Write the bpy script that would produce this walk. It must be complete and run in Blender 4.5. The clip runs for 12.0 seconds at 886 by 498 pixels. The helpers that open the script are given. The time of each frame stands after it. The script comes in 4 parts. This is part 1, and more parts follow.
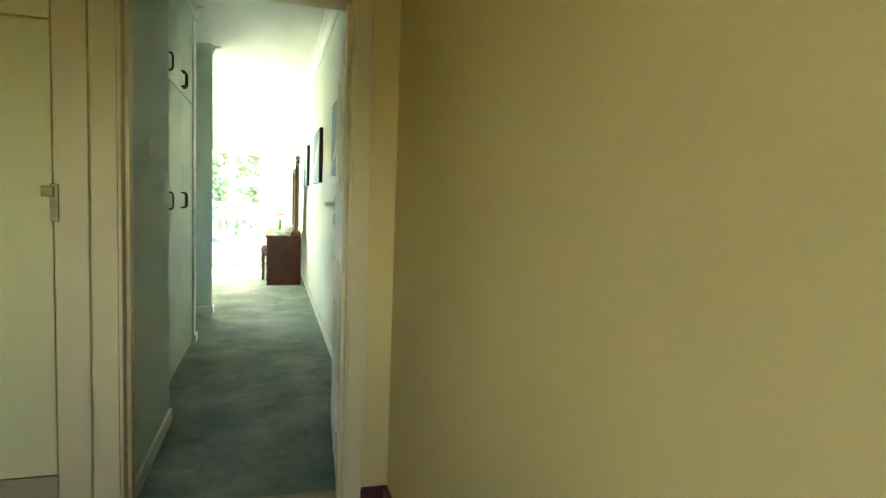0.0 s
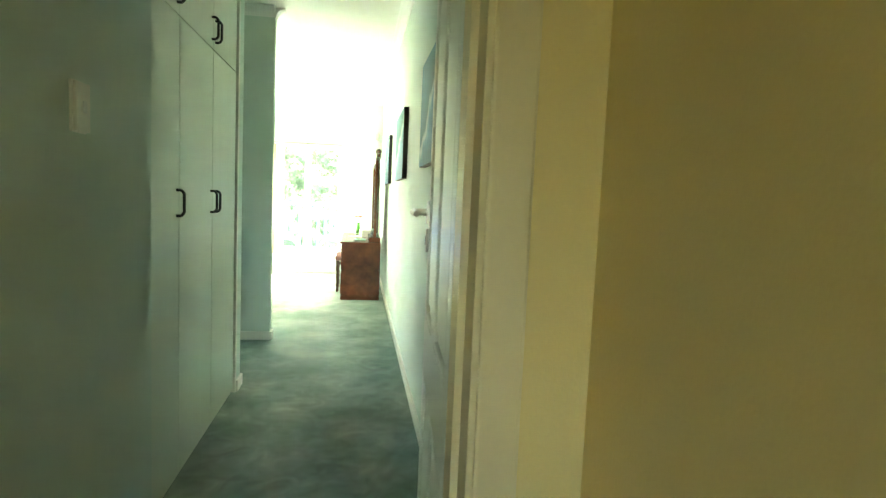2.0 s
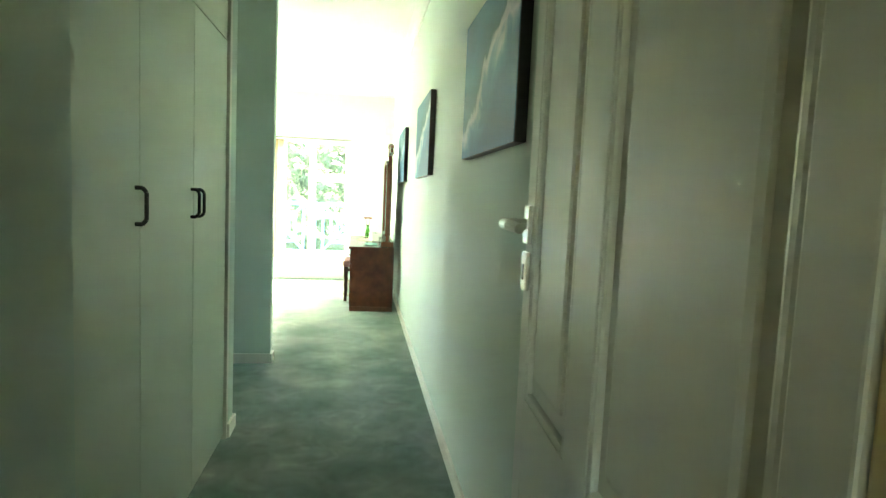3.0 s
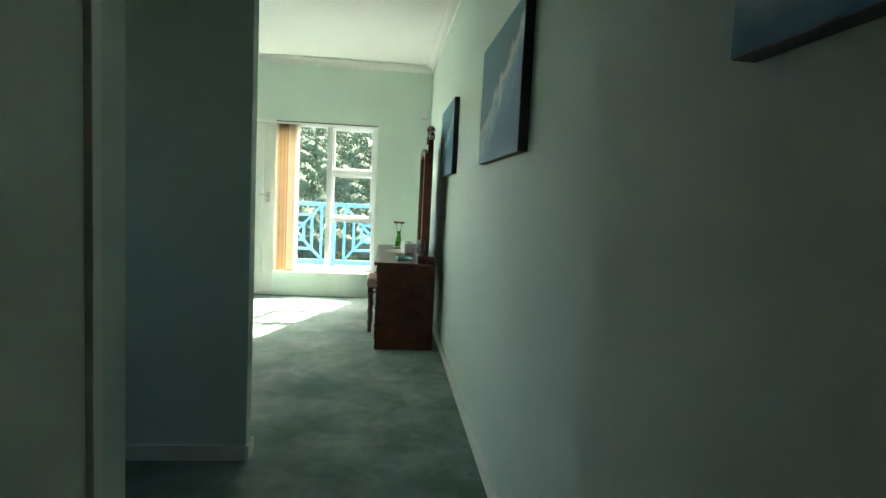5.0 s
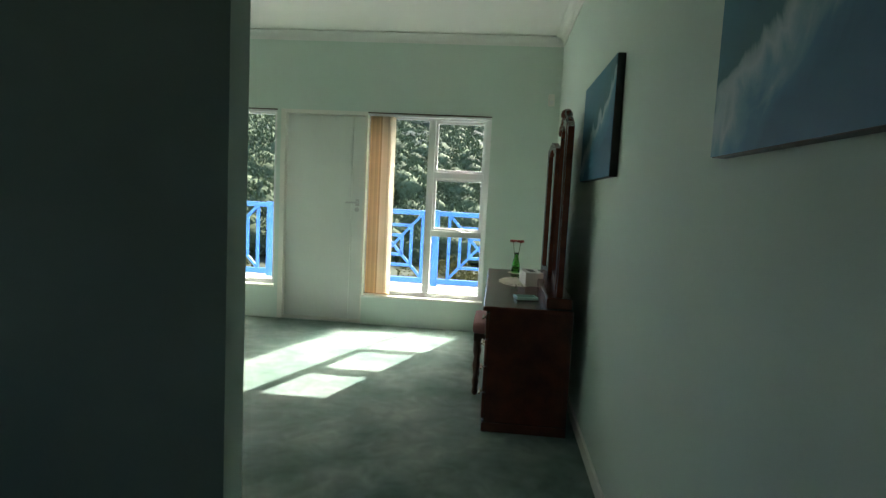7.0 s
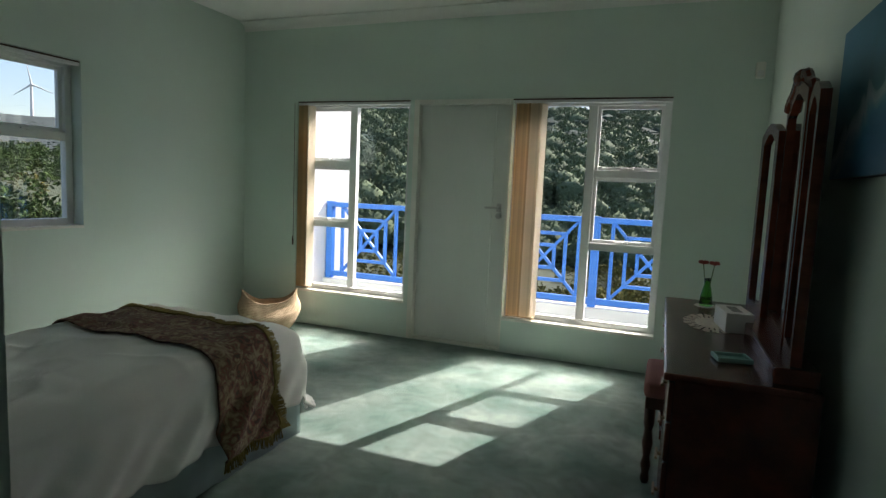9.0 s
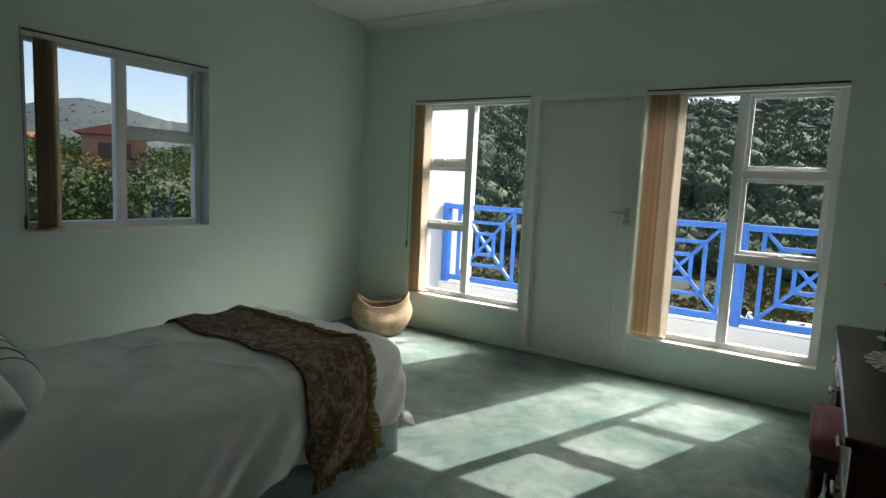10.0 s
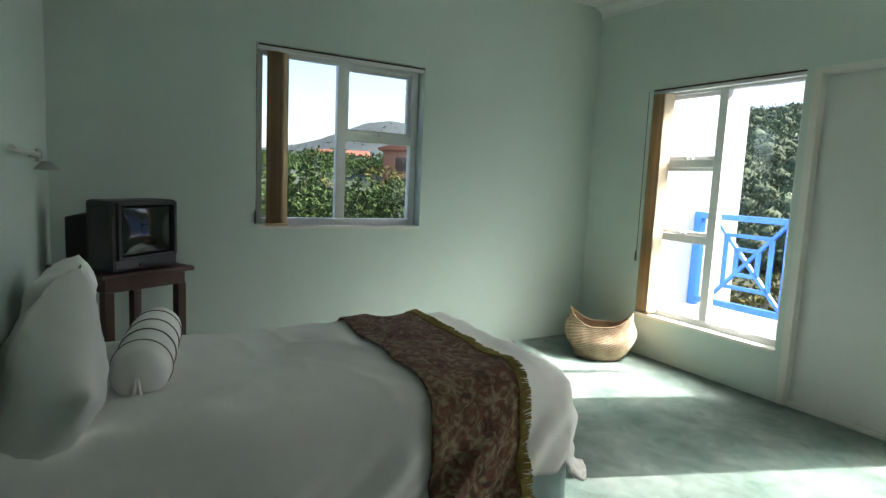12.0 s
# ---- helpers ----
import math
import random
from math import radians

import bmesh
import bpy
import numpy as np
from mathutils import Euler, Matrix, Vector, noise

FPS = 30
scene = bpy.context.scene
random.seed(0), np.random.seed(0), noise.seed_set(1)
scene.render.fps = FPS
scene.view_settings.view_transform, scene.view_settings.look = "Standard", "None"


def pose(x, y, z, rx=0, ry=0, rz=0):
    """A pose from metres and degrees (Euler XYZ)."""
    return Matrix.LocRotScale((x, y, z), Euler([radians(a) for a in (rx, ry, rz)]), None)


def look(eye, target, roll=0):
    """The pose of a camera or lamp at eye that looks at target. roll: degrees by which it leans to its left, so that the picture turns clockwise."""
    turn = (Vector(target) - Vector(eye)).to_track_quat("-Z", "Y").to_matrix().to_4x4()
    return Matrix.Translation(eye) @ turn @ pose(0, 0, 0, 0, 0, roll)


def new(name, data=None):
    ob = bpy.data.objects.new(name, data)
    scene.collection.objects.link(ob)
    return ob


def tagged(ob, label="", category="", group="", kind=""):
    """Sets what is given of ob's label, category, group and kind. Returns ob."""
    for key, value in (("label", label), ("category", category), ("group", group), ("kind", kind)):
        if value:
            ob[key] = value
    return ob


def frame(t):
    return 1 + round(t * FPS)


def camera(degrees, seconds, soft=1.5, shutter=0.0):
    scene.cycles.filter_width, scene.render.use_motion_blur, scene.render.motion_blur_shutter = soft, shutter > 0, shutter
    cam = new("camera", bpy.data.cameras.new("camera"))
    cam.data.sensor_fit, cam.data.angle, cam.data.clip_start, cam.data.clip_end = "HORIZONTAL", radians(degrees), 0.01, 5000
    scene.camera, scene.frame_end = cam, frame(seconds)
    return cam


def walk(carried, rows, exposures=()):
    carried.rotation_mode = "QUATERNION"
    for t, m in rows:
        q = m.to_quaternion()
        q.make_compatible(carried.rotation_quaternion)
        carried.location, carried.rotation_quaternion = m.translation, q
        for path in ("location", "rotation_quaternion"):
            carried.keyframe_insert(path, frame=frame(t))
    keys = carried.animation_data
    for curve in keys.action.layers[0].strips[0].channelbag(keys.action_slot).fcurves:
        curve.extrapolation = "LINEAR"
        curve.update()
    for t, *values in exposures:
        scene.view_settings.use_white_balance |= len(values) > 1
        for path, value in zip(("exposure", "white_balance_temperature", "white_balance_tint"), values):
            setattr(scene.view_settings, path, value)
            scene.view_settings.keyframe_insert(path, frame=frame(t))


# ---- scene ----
cam = camera(75.2, 12.0, soft=1.4)
PATH = [
    (0, (0.216, -0.178, 1.295), (0.787, 1.732, 1.133), 2.1),
    (0.5, (0.302, 0.172, 1.277), (0.731, 2.117, 1.107), 2.2),
    (1, (0.352, 0.547, 1.295), (0.703, 2.508, 1.121), 2.3),
    (1.5, (0.378, 0.934, 1.301), (0.697, 2.901, 1.13), 2.4),
    (2, (0.333, 1.309, 1.307), (0.63, 3.279, 1.133), 2.5),
    (2.5, (0.269, 1.669, 1.322), (0.559, 3.64, 1.147), 2.7),
    (3, (0.236, 2.061, 1.305), (0.526, 4.032, 1.129), 2.6),
    (5, (0.21, 3.785, 1.271), (0.41, 5.768, 1.096), 2.8),
    (5.5, (0.199, 4.204, 1.294), (0.339, 6.191, 1.116), 2.9),
    (6, (0.22, 4.601, 1.307), (0.266, 6.592, 1.127), 3.1),
    (6.5, (0.218, 4.931, 1.31), (0.149, 6.921, 1.126), 3.0),
    (7, (0.171, 5.282, 1.334), (-0.008, 7.265, 1.147), 2.9),
    (9, (0.085, 6.267, 1.357), (-0.626, 8.124, 1.147), 2.6),
    (9.5, (0.068, 6.445, 1.359), (-0.824, 8.222, 1.146), 2.6),
    (10, (0.016, 6.57, 1.371), (-1.075, 8.231, 1.143), 2.7),
    (10.5, (-0.004, 6.754, 1.324), (-1.292, 8.269, 1.107), 2.6),
    (11, (-0.014, 6.897, 1.324), (-1.469, 8.251, 1.1), 2.6),
    (11.5, (0.007, 7.068, 1.315), (-1.598, 8.241, 1.089), 2.6),
    (12, (-0.012, 7.199, 1.318), (-1.728, 8.199, 1.085), 2.7),
]
EXPOSURES = [(0, 5.85, 8600, 2), (0.5, 5.7, 8600, 0), (1.5, 6.0, 8500, -4), (2.5, 6.0, 8300, -5), (3.1, 5.5, 8000, -4), (4.7, 3.7, 6900, 1), (5.5, 2.9, 6600, 4), (7.0, 2.05, 6550, 6), (9.0, 0.97, 6400, 13), (9.7, 0.87, 6350, 14), (10.5, 1.08, 6300, 15), (12.0, 1.78, 6250, 13)]
walk(cam, [(t, look(eye, target, roll)) for t, eye, target, roll in PATH], EXPOSURES)

# ---- light ----
SUN_EL, SUN_AZ = 40.0, 20.8
world = bpy.data.worlds.new("world")
scene.world = world
world.use_nodes = True
wn = world.node_tree.nodes
sky = wn.new("ShaderNodeTexSky")
sky.sky_type, sky.sun_disc = "NISHITA", False
sky.sun_elevation, sky.sun_rotation = radians(SUN_EL), radians(SUN_AZ)
wn["Background"].inputs["Strength"].default_value = 0.10
world.node_tree.links.new(sky.outputs["Color"], wn["Background"].inputs["Color"])
sun = new("sun", bpy.data.lights.new("sun", "SUN"))
sun.data.energy, sun.data.angle, sun.data.color = 5.0, radians(0.5), (1.0, 0.95, 0.86)
towards = Vector((math.sin(radians(SUN_AZ)) * math.cos(radians(SUN_EL)), math.cos(radians(SUN_AZ)) * math.cos(radians(SUN_EL)), math.sin(radians(SUN_EL))))
sun.matrix_world = look(towards * 60, (0, 0, 0))


# ---- materials ----
def material(name, color, rough=0.6, color2=None, scale=3.0, fine=60.0, bump=0.1, metal=0.0, spec=0.5, stretch=(1, 1, 1), depth=0.004, by_object=0.0):
    """A surface with broad and fine variation of colour and a fine relief."""
    m = bpy.data.materials.new(name)
    m.use_nodes = True
    n, l = m.node_tree.nodes, m.node_tree.links
    b = n["Principled BSDF"]
    b.inputs["Roughness"].default_value, b.inputs["Metallic"].default_value = rough, metal
    b.inputs["Specular IOR Level"].default_value = spec
    co = n.new("ShaderNodeTexCoord")
    mp = n.new("ShaderNodeMapping")
    mp.inputs["Scale"].default_value = stretch
    l.new(co.outputs["Object"], mp.inputs["Vector"])
    big, small = n.new("ShaderNodeTexNoise"), n.new("ShaderNodeTexNoise")
    big.inputs["Scale"].default_value, small.inputs["Scale"].default_value = scale, fine
    big.inputs["Detail"].default_value, small.inputs["Detail"].default_value = 5, 3
    l.new(mp.outputs["Vector"], big.inputs["Vector"]), l.new(mp.outputs["Vector"], small.inputs["Vector"])
    add = n.new("ShaderNodeMath")
    add.operation = "MULTIPLY_ADD"
    add.inputs[1].default_value, = (0.3,)
    l.new(small.outputs["Fac"], add.inputs[0]), l.new(big.outputs["Fac"], add.inputs[2])
    ramp = n.new("ShaderNodeValToRGB")
    ramp.color_ramp.elements[0].position, ramp.color_ramp.elements[1].position = 0.42, 0.88
    c2 = color2 or tuple(c * 0.88 for c in color)
    ramp.color_ramp.elements[0].color, ramp.color_ramp.elements[1].color = (*c2, 1), (*color, 1)
    l.new(add.outputs[0], ramp.inputs["Fac"])
    out = ramp.outputs["Color"]
    if by_object:
        info, hsv = n.new("ShaderNodeObjectInfo"), n.new("ShaderNodeHueSaturation")
        rng = n.new("ShaderNodeMapRange")
        rng.inputs["To Min"].default_value, rng.inputs["To Max"].default_value = 1 - by_object, 1 + by_object
        l.new(info.outputs["Random"], rng.inputs["Value"]), l.new(rng.outputs["Result"], hsv.inputs["Value"])
        l.new(out, hsv.inputs["Color"])
        out = hsv.outputs["Color"]
    l.new(out, b.inputs["Base Color"])
    bp = n.new("ShaderNodeBump")
    bp.inputs["Strength"].default_value, bp.inputs["Distance"].default_value = bump, depth
    l.new(small.outputs["Fac"], bp.inputs["Height"]), l.new(bp.outputs["Normal"], b.inputs["Normal"])
    return m


def foliage_material(name, dark, light, scale, fine, spec=0.05):
    m = material(name, light, 0.75, dark, scale, fine, 0.9, spec=spec, depth=0.25)
    n, l = m.node_tree.nodes, m.node_tree.links
    geo, hsv, rng = n.new("ShaderNodeNewGeometry"), n.new("ShaderNodeHueSaturation"), n.new("ShaderNodeMapRange")
    rng.inputs["To Min"].default_value, rng.inputs["To Max"].default_value = 0.7, 1.35
    l.new(geo.outputs["Random Per Island"], rng.inputs["Value"]), l.new(rng.outputs["Result"], hsv.inputs["Value"])
    b = n["Principled BSDF"]
    old = b.inputs["Base Color"].links[0].from_socket
    l.new(old, hsv.inputs["Color"]), l.new(hsv.outputs["Color"], b.inputs["Base Color"])
    return m


def carpet_material():
    """Cut pile that lies in lighter and darker drifts, trodden paler in places."""
    m = material("teal carpet", (0.255, 0.315, 0.275), 0.95, (0.056, 0.124, 0.100), 2.6, 350.0, 0.7, spec=0.1, depth=0.006)
    n, l = m.node_tree.nodes, m.node_tree.links
    b = n["Principled BSDF"]
    b.inputs["Sheen Weight"].default_value = 0.2
    co, pile, mix = n.new("ShaderNodeTexCoord"), n.new("ShaderNodeTexNoise"), n.new("ShaderNodeMix")
    pile.inputs["Scale"].default_value, pile.inputs["Detail"].default_value, pile.inputs["Distortion"].default_value = 6.5, 8, 1.6
    l.new(co.outputs["Object"], pile.inputs["Vector"])
    mix.data_type, mix.blend_type = "RGBA", "OVERLAY"
    mix.inputs["Factor"].default_value = 0.55
    old = b.inputs["Base Color"].links[0].from_socket
    l.new(old, mix.inputs["A"]), l.new(pile.outputs["Fac"], mix.inputs["B"]), l.new(mix.outputs["Result"], b.inputs["Base Color"])
    return m


def painting_material(name, seed):
    """An abstract seascape: blue sky, a white breaking wave, dark teal water."""
    m = bpy.data.materials.new(name)
    m.use_nodes = True
    n, l = m.node_tree.nodes, m.node_tree.links
    co, mp, noi = n.new("ShaderNodeTexCoord"), n.new("ShaderNodeMapping"), n.new("ShaderNodeTexNoise")
    mp.inputs["Location"].default_value = (seed, seed * 0.7, 0)
    noi.inputs["Scale"].default_value, noi.inputs["Detail"].default_value, noi.inputs["Distortion"].default_value = 4.5, 10, 0.9
    l.new(co.outputs["Object"], mp.inputs["Vector"]), l.new(mp.outputs["Vector"], noi.inputs["Vector"])
    sep, slope, mix = n.new("ShaderNodeSeparateXYZ"), n.new("ShaderNodeMath"), n.new("ShaderNodeMath")
    l.new(co.outputs["Object"], sep.inputs["Vector"])
    slope.operation = mix.operation = "MULTIPLY_ADD"
    slope.inputs[1].default_value = 0.42
    l.new(sep.outputs["Y"], slope.inputs[0]), l.new(sep.outputs["Z"], slope.inputs[2])
    mix.inputs[1].default_value = 0.36
    l.new(noi.outputs["Fac"], mix.inputs[0]), l.new(slope.outputs[0], mix.inputs[2])
    ramp = n.new("ShaderNodeValToRGB")
    e = ramp.color_ramp.elements
    e[0].position, e[0].color = 0.0, (0.05, 0.17, 0.29, 1)
    e[1].position, e[1].color = 0.75, (0.08, 0.25, 0.38, 1)
    for p, c in ((0.08, (0.07, 0.24, 0.38, 1)), (0.125, (0.18, 0.36, 0.45, 1)), (0.165, (0.44, 0.54, 0.56, 1)), (0.195, (0.30, 0.42, 0.46, 1)), (0.215, (0.05, 0.17, 0.20, 1)), (0.40, (0.05, 0.21, 0.30, 1))):
        x = e.new(p)
        x.color = c
    l.new(mix.outputs[0], ramp.inputs["Fac"])
    l.new(ramp.outputs["Color"], n["Principled BSDF"].inputs["Base Color"])
    n["Principled BSDF"].inputs["Roughness"].default_value = 0.55
    return m


def runner_material():
    """Woven brocade in brown, gold and dark red."""
    m = bpy.data.materials.new("brocade")
    m.use_nodes = True
    n, l = m.node_tree.nodes, m.node_tree.links
    co = n.new("ShaderNodeTexCoord")
    noi, vor, fine = n.new("ShaderNodeTexNoise"), n.new("ShaderNodeTexVoronoi"), n.new("ShaderNodeTexNoise")
    noi.inputs["Scale"].default_value, noi.inputs["Detail"].default_value, noi.inputs["Distortion"].default_value = 19, 7, 2.0
    vor.inputs["Scale"].default_value = 9
    fine.inputs["Scale"].default_value = 220
    for x in (noi, vor, fine):
        l.new(co.outputs["Object"], x.inputs["Vector"])
    ramp = n.new("ShaderNodeValToRGB")
    e = ramp.color_ramp.elements
    e[0].position, e[0].color = 0.36, (0.04, 0.022, 0.016, 1)
    e[1].position, e[1].color = 0.66, (0.34, 0.27, 0.17, 1)
    for p, c in ((0.44, (0.20, 0.045, 0.035, 1)), (0.50, (0.13, 0.085, 0.045, 1)), (0.57, (0.27, 0.19, 0.11, 1))):
        x = e.new(p)
        x.color = c
    l.new(noi.outputs["Fac"], ramp.inputs["Fac"])
    mix, col2 = n.new("ShaderNodeMix"), n.new("ShaderNodeValToRGB")
    mix.data_type = "RGBA"
    col2.color_ramp.elements[0].color, col2.color_ramp.elements[1].color = (0.22, 0.17, 0.07, 1), (0.06, 0.03, 0.025, 1)
    l.new(vor.outputs["Distance"], col2.inputs["Fac"])
    mix.inputs["Factor"].default_value = 0.3
    l.new(ramp.outputs["Color"], mix.inputs["A"]), l.new(col2.outputs["Color"], mix.inputs["B"])
    b = n["Principled BSDF"]
    l.new(mix.outputs["Result"], b.inputs["Base Color"])
    b.inputs["Roughness"].default_value = 0.85
    bp = n.new("ShaderNodeBump")
    bp.inputs["Strength"].default_value, bp.inputs["Distance"].default_value = 0.6, 0.004
    l.new(fine.outputs["Fac"], bp.inputs["Height"]), l.new(bp.outputs["Normal"], b.inputs["Normal"])
    return m


def glass_material(name, color=(1, 1, 1), rough=0.0):
    m = bpy.data.materials.new(name)
    m.use_nodes = True
    b = m.node_tree.nodes["Principled BSDF"]
    b.inputs["Base Color"].default_value = (*color, 1)
    b.inputs["Transmission Weight"].default_value, b.inputs["Roughness"].default_value, b.inputs["IOR"].default_value = 1.0, rough, 1.45
    return m


MINT = material("mint wall paint", (0.64, 0.73, 0.66), 0.75, (0.61, 0.70, 0.63), 1.3, 140, 0.12, spec=0.3)
CREAM = material("cream wall paint", (0.80, 0.64, 0.335), 0.7, (0.76, 0.60, 0.305), 1.2, 140, 0.12, spec=0.3)
CEIL = material("white ceiling paint", (0.80, 0.80, 0.77), 0.9, (0.77, 0.77, 0.74), 0.8, 90, 0.1)
GLOSS = material("white gloss paint", (0.78, 0.77, 0.70), 0.4, (0.74, 0.73, 0.66), 2.0, 80, 0.06)
CREAMGLOSS = material("cream gloss paint", (0.76, 0.64, 0.43), 0.45, (0.71, 0.59, 0.39), 2.0, 80, 0.06)
DOORWHITE = material("door paint", (0.74, 0.75, 0.70), 0.45, (0.69, 0.70, 0.65), 1.5, 60, 0.08, stretch=(1, 1, 0.2))
HALLPANEL = material("cream cupboard paint", (0.74, 0.69, 0.42), 0.5, (0.70, 0.645, 0.385), 1.5, 90, 0.05)
CUPBOARD = material("cupboard laminate", (0.70, 0.75, 0.66), 0.5, (0.66, 0.71, 0.62), 1.5, 90, 0.05)
ALU = material("white window frame", (0.80, 0.81, 0.80), 0.35, (0.75, 0.76, 0.75), 3, 60, 0.03)
CARPET = carpet_material()
MAHOG = material("mahogany", (0.13, 0.033, 0.017), 0.25, (0.065, 0.017, 0.01), 3.0, 40, 0.08, stretch=(4, 0.6, 4))
DARKWOOD = material("dark stained wood", (0.09, 0.035, 0.02), 0.35, (0.05, 0.02, 0.012), 3.0, 40, 0.1, stretch=(4, 4, 0.6))
BLACK = material("black plastic", (0.02, 0.02, 0.02), 0.4, (0.015, 0.015, 0.015), 5, 100, 0.05)
TVGREY = material("charcoal plastic", (0.045, 0.045, 0.045), 0.45, (0.03, 0.03, 0.03), 5, 120, 0.1)
STEEL = material("satin steel", (0.62, 0.61, 0.58), 0.3, (0.5, 0.49, 0.46), 12, 150, 0.05, metal=1.0)
BRASS = material("worn brass", (0.35, 0.28, 0.17), 0.4, (0.2, 0.16, 0.1), 14, 150, 0.1, metal=1.0)
LINEN = material("white bed linen", (0.80, 0.80, 0.76), 0.9, (0.76, 0.76, 0.72), 4, 260, 0.25, spec=0.2, depth=0.002)
VALANCE = material("pale blue valance", (0.42, 0.50, 0.50), 0.9, (0.36, 0.44, 0.45), 4, 200, 0.25, spec=0.2)
STITCH = material("grey stitching", (0.22, 0.21, 0.18), 0.9, (0.10, 0.10, 0.09), 90, 300, 0.6)
BROCADE = runner_material()
FRINGE = material("olive fringe", (0.24, 0.19, 0.04), 0.9, (0.13, 0.10, 0.02), 40, 300, 0.8)
BLIND = material("tan blind fabric", (0.62, 0.44, 0.24), 0.85, (0.50, 0.34, 0.17), 6, 250, 0.25, stretch=(1, 1, 0.15), by_object=0.18)
# Paler copy of the tan fabric, daylight on the slats put into the colour.
BLINDLIT = material("tan blind fabric as if lit", (0.72, 0.62, 0.46), 0.85, (0.64, 0.53, 0.38), 6, 250, 0.25, stretch=(1, 1, 0.15), by_object=0.15)
STRAW = material("woven straw", (0.50, 0.385, 0.26), 0.85, (0.27, 0.19, 0.115), 14, 160, 0.7, spec=0.2, depth=0.006)
PINK = material("dusty pink velvet", (0.34, 0.15, 0.13), 0.9, (0.26, 0.11, 0.10), 8, 200, 0.3)
BLUE = material("blue railing paint", (0.05, 0.22, 0.72), 0.45, (0.04, 0.18, 0.62), 5, 60, 0.08)
PLASTER = material("white exterior plaster", (0.82, 0.81, 0.79), 0.9, (0.76, 0.75, 0.73), 1.5, 80, 0.3)
SLAB = material("pale balcony tile", (0.66, 0.66, 0.66), 0.7, (0.56, 0.56, 0.57), 1.5, 60, 0.15)
REDSKIRT = material("dark red skirting", (0.10, 0.022, 0.02), 0.4, (0.06, 0.012, 0.012), 6, 80, 0.05)
HALLFLOOR = material("beige hall tile", (0.45, 0.37, 0.26), 0.5, (0.36, 0.29, 0.2), 3, 60, 0.1)
ROOF = material("red roof sheet", (0.42, 0.13, 0.07), 0.7, (0.32, 0.09, 0.05), 1.0, 20, 0.3)
TERRA = material("terracotta wall", (0.42, 0.20, 0.13), 0.9, (0.34, 0.15, 0.10), 1.0, 20, 0.3)
TIMBER = material("dark timber", (0.10, 0.06, 0.045), 0.8, (0.07, 0.04, 0.03), 2, 30, 0.3)
GROUND = material("dry scrub ground", (0.07, 0.08, 0.045), 0.95, (0.03, 0.045, 0.025), 0.12, 2.0, 0.8, depth=0.3)
# Haze over the far hills is put into this grey-green ground colour.
HAZERANGE = material("haze grey far hill ground", (0.055, 0.070, 0.062), 0.95, (0.034, 0.046, 0.042), 0.012, 0.15, 0.9, depth=3.0)
LEAF = foliage_material("green leaves", (0.03, 0.055, 0.016), (0.11, 0.17, 0.055), 3.0, 14.0)
SCRUB = foliage_material("hillside scrub", (0.055, 0.075, 0.045), (0.145, 0.18, 0.105), 0.35, 2.2)
# Distant bushes: green greyed down so the colour carries the haze.
HAZESCRUB = foliage_material("haze grey bushes", (0.035, 0.05, 0.04), (0.06, 0.08, 0.065), 0.02, 0.3)
NEARSCRUB = foliage_material("near scrub", (0.07, 0.075, 0.02), (0.22, 0.19, 0.06), 0.8, 6.0)
BARK = material("bark", (0.13, 0.10, 0.07), 0.9, (0.07, 0.05, 0.035), 6, 40, 0.6)
GLASS = glass_material("window glass")
GREENGLASS = glass_material("green glass", (0.35, 0.75, 0.25))
MIRROR = material("mirror", (0.85, 0.86, 0.86), 0.02, (0.85, 0.86, 0.86), 1, 1, 0.0, metal=1.0)
SCREEN = material("dark tv screen", (0.012, 0.014, 0.014), 0.06, (0.012, 0.014, 0.014), 1, 1, 0.0)
RED = material("red petals", (0.30, 0.03, 0.02), 0.7, (0.2, 0.02, 0.015), 20, 80, 0.2)
STEM = material("green stem", (0.06, 0.14, 0.03), 0.6)
CARD = material("white card", (0.72, 0.72, 0.70), 0.7, (0.68, 0.68, 0.66), 4, 60, 0.05)
LACE = material("cream lace", (0.70, 0.66, 0.56), 0.9, (0.5, 0.46, 0.38), 60, 200, 0.6)
CARWHITE = material("white car paint", (0.80, 0.80, 0.80), 0.25, (0.76, 0.76, 0.76), 2, 60, 0.02)
AQUA = material("aqua ceramic", (0.30, 0.58, 0.52), 0.2, (0.24, 0.5, 0.46), 5, 50, 0.02)


# ---- mesh helpers ----
def part(name, bm, mat, parent=None, label="", smooth=False):
    """One mesh object out of a bmesh, under a thing or a part where there is one."""
    me = bpy.data.meshes.new(name)
    bm.normal_update()
    bm.to_mesh(me)
    bm.free()
    me.materials.append(mat)
    if smooth:
        me.shade_smooth()
    ob = new(name, me)
    if parent:
        ob.parent = parent
        ob.matrix_parent_inverse = Matrix()
    if label:
        ob["label"] = label
    return ob


def thing(name, m, label, category, group="", kind=""):
    ob = new(name)
    ob.empty_display_size = 0.1
    ob.matrix_world = m
    return tagged(ob, label, category, group, kind)


def box(bm, x0, x1, y0, y1, z0, z1, bevel=0.0):
    r = bmesh.ops.create_cube(bm, size=1)["verts"]
    for v in r:
        v.co = Vector((x0 + (v.co.x + 0.5) * (x1 - x0), y0 + (v.co.y + 0.5) * (y1 - y0), z0 + (v.co.z + 0.5) * (z1 - z0)))
    if bevel:
        edges = list({e for v in r for e in v.link_edges})
        bmesh.ops.bevel(bm, geom=edges, offset=bevel, segments=2, affect="EDGES", profile=0.6)
    return bm


def boxes(*rows, bevel=0.0):
    bm = bmesh.new()
    for r in rows:
        box(bm, *r, bevel=bevel)
    return bm


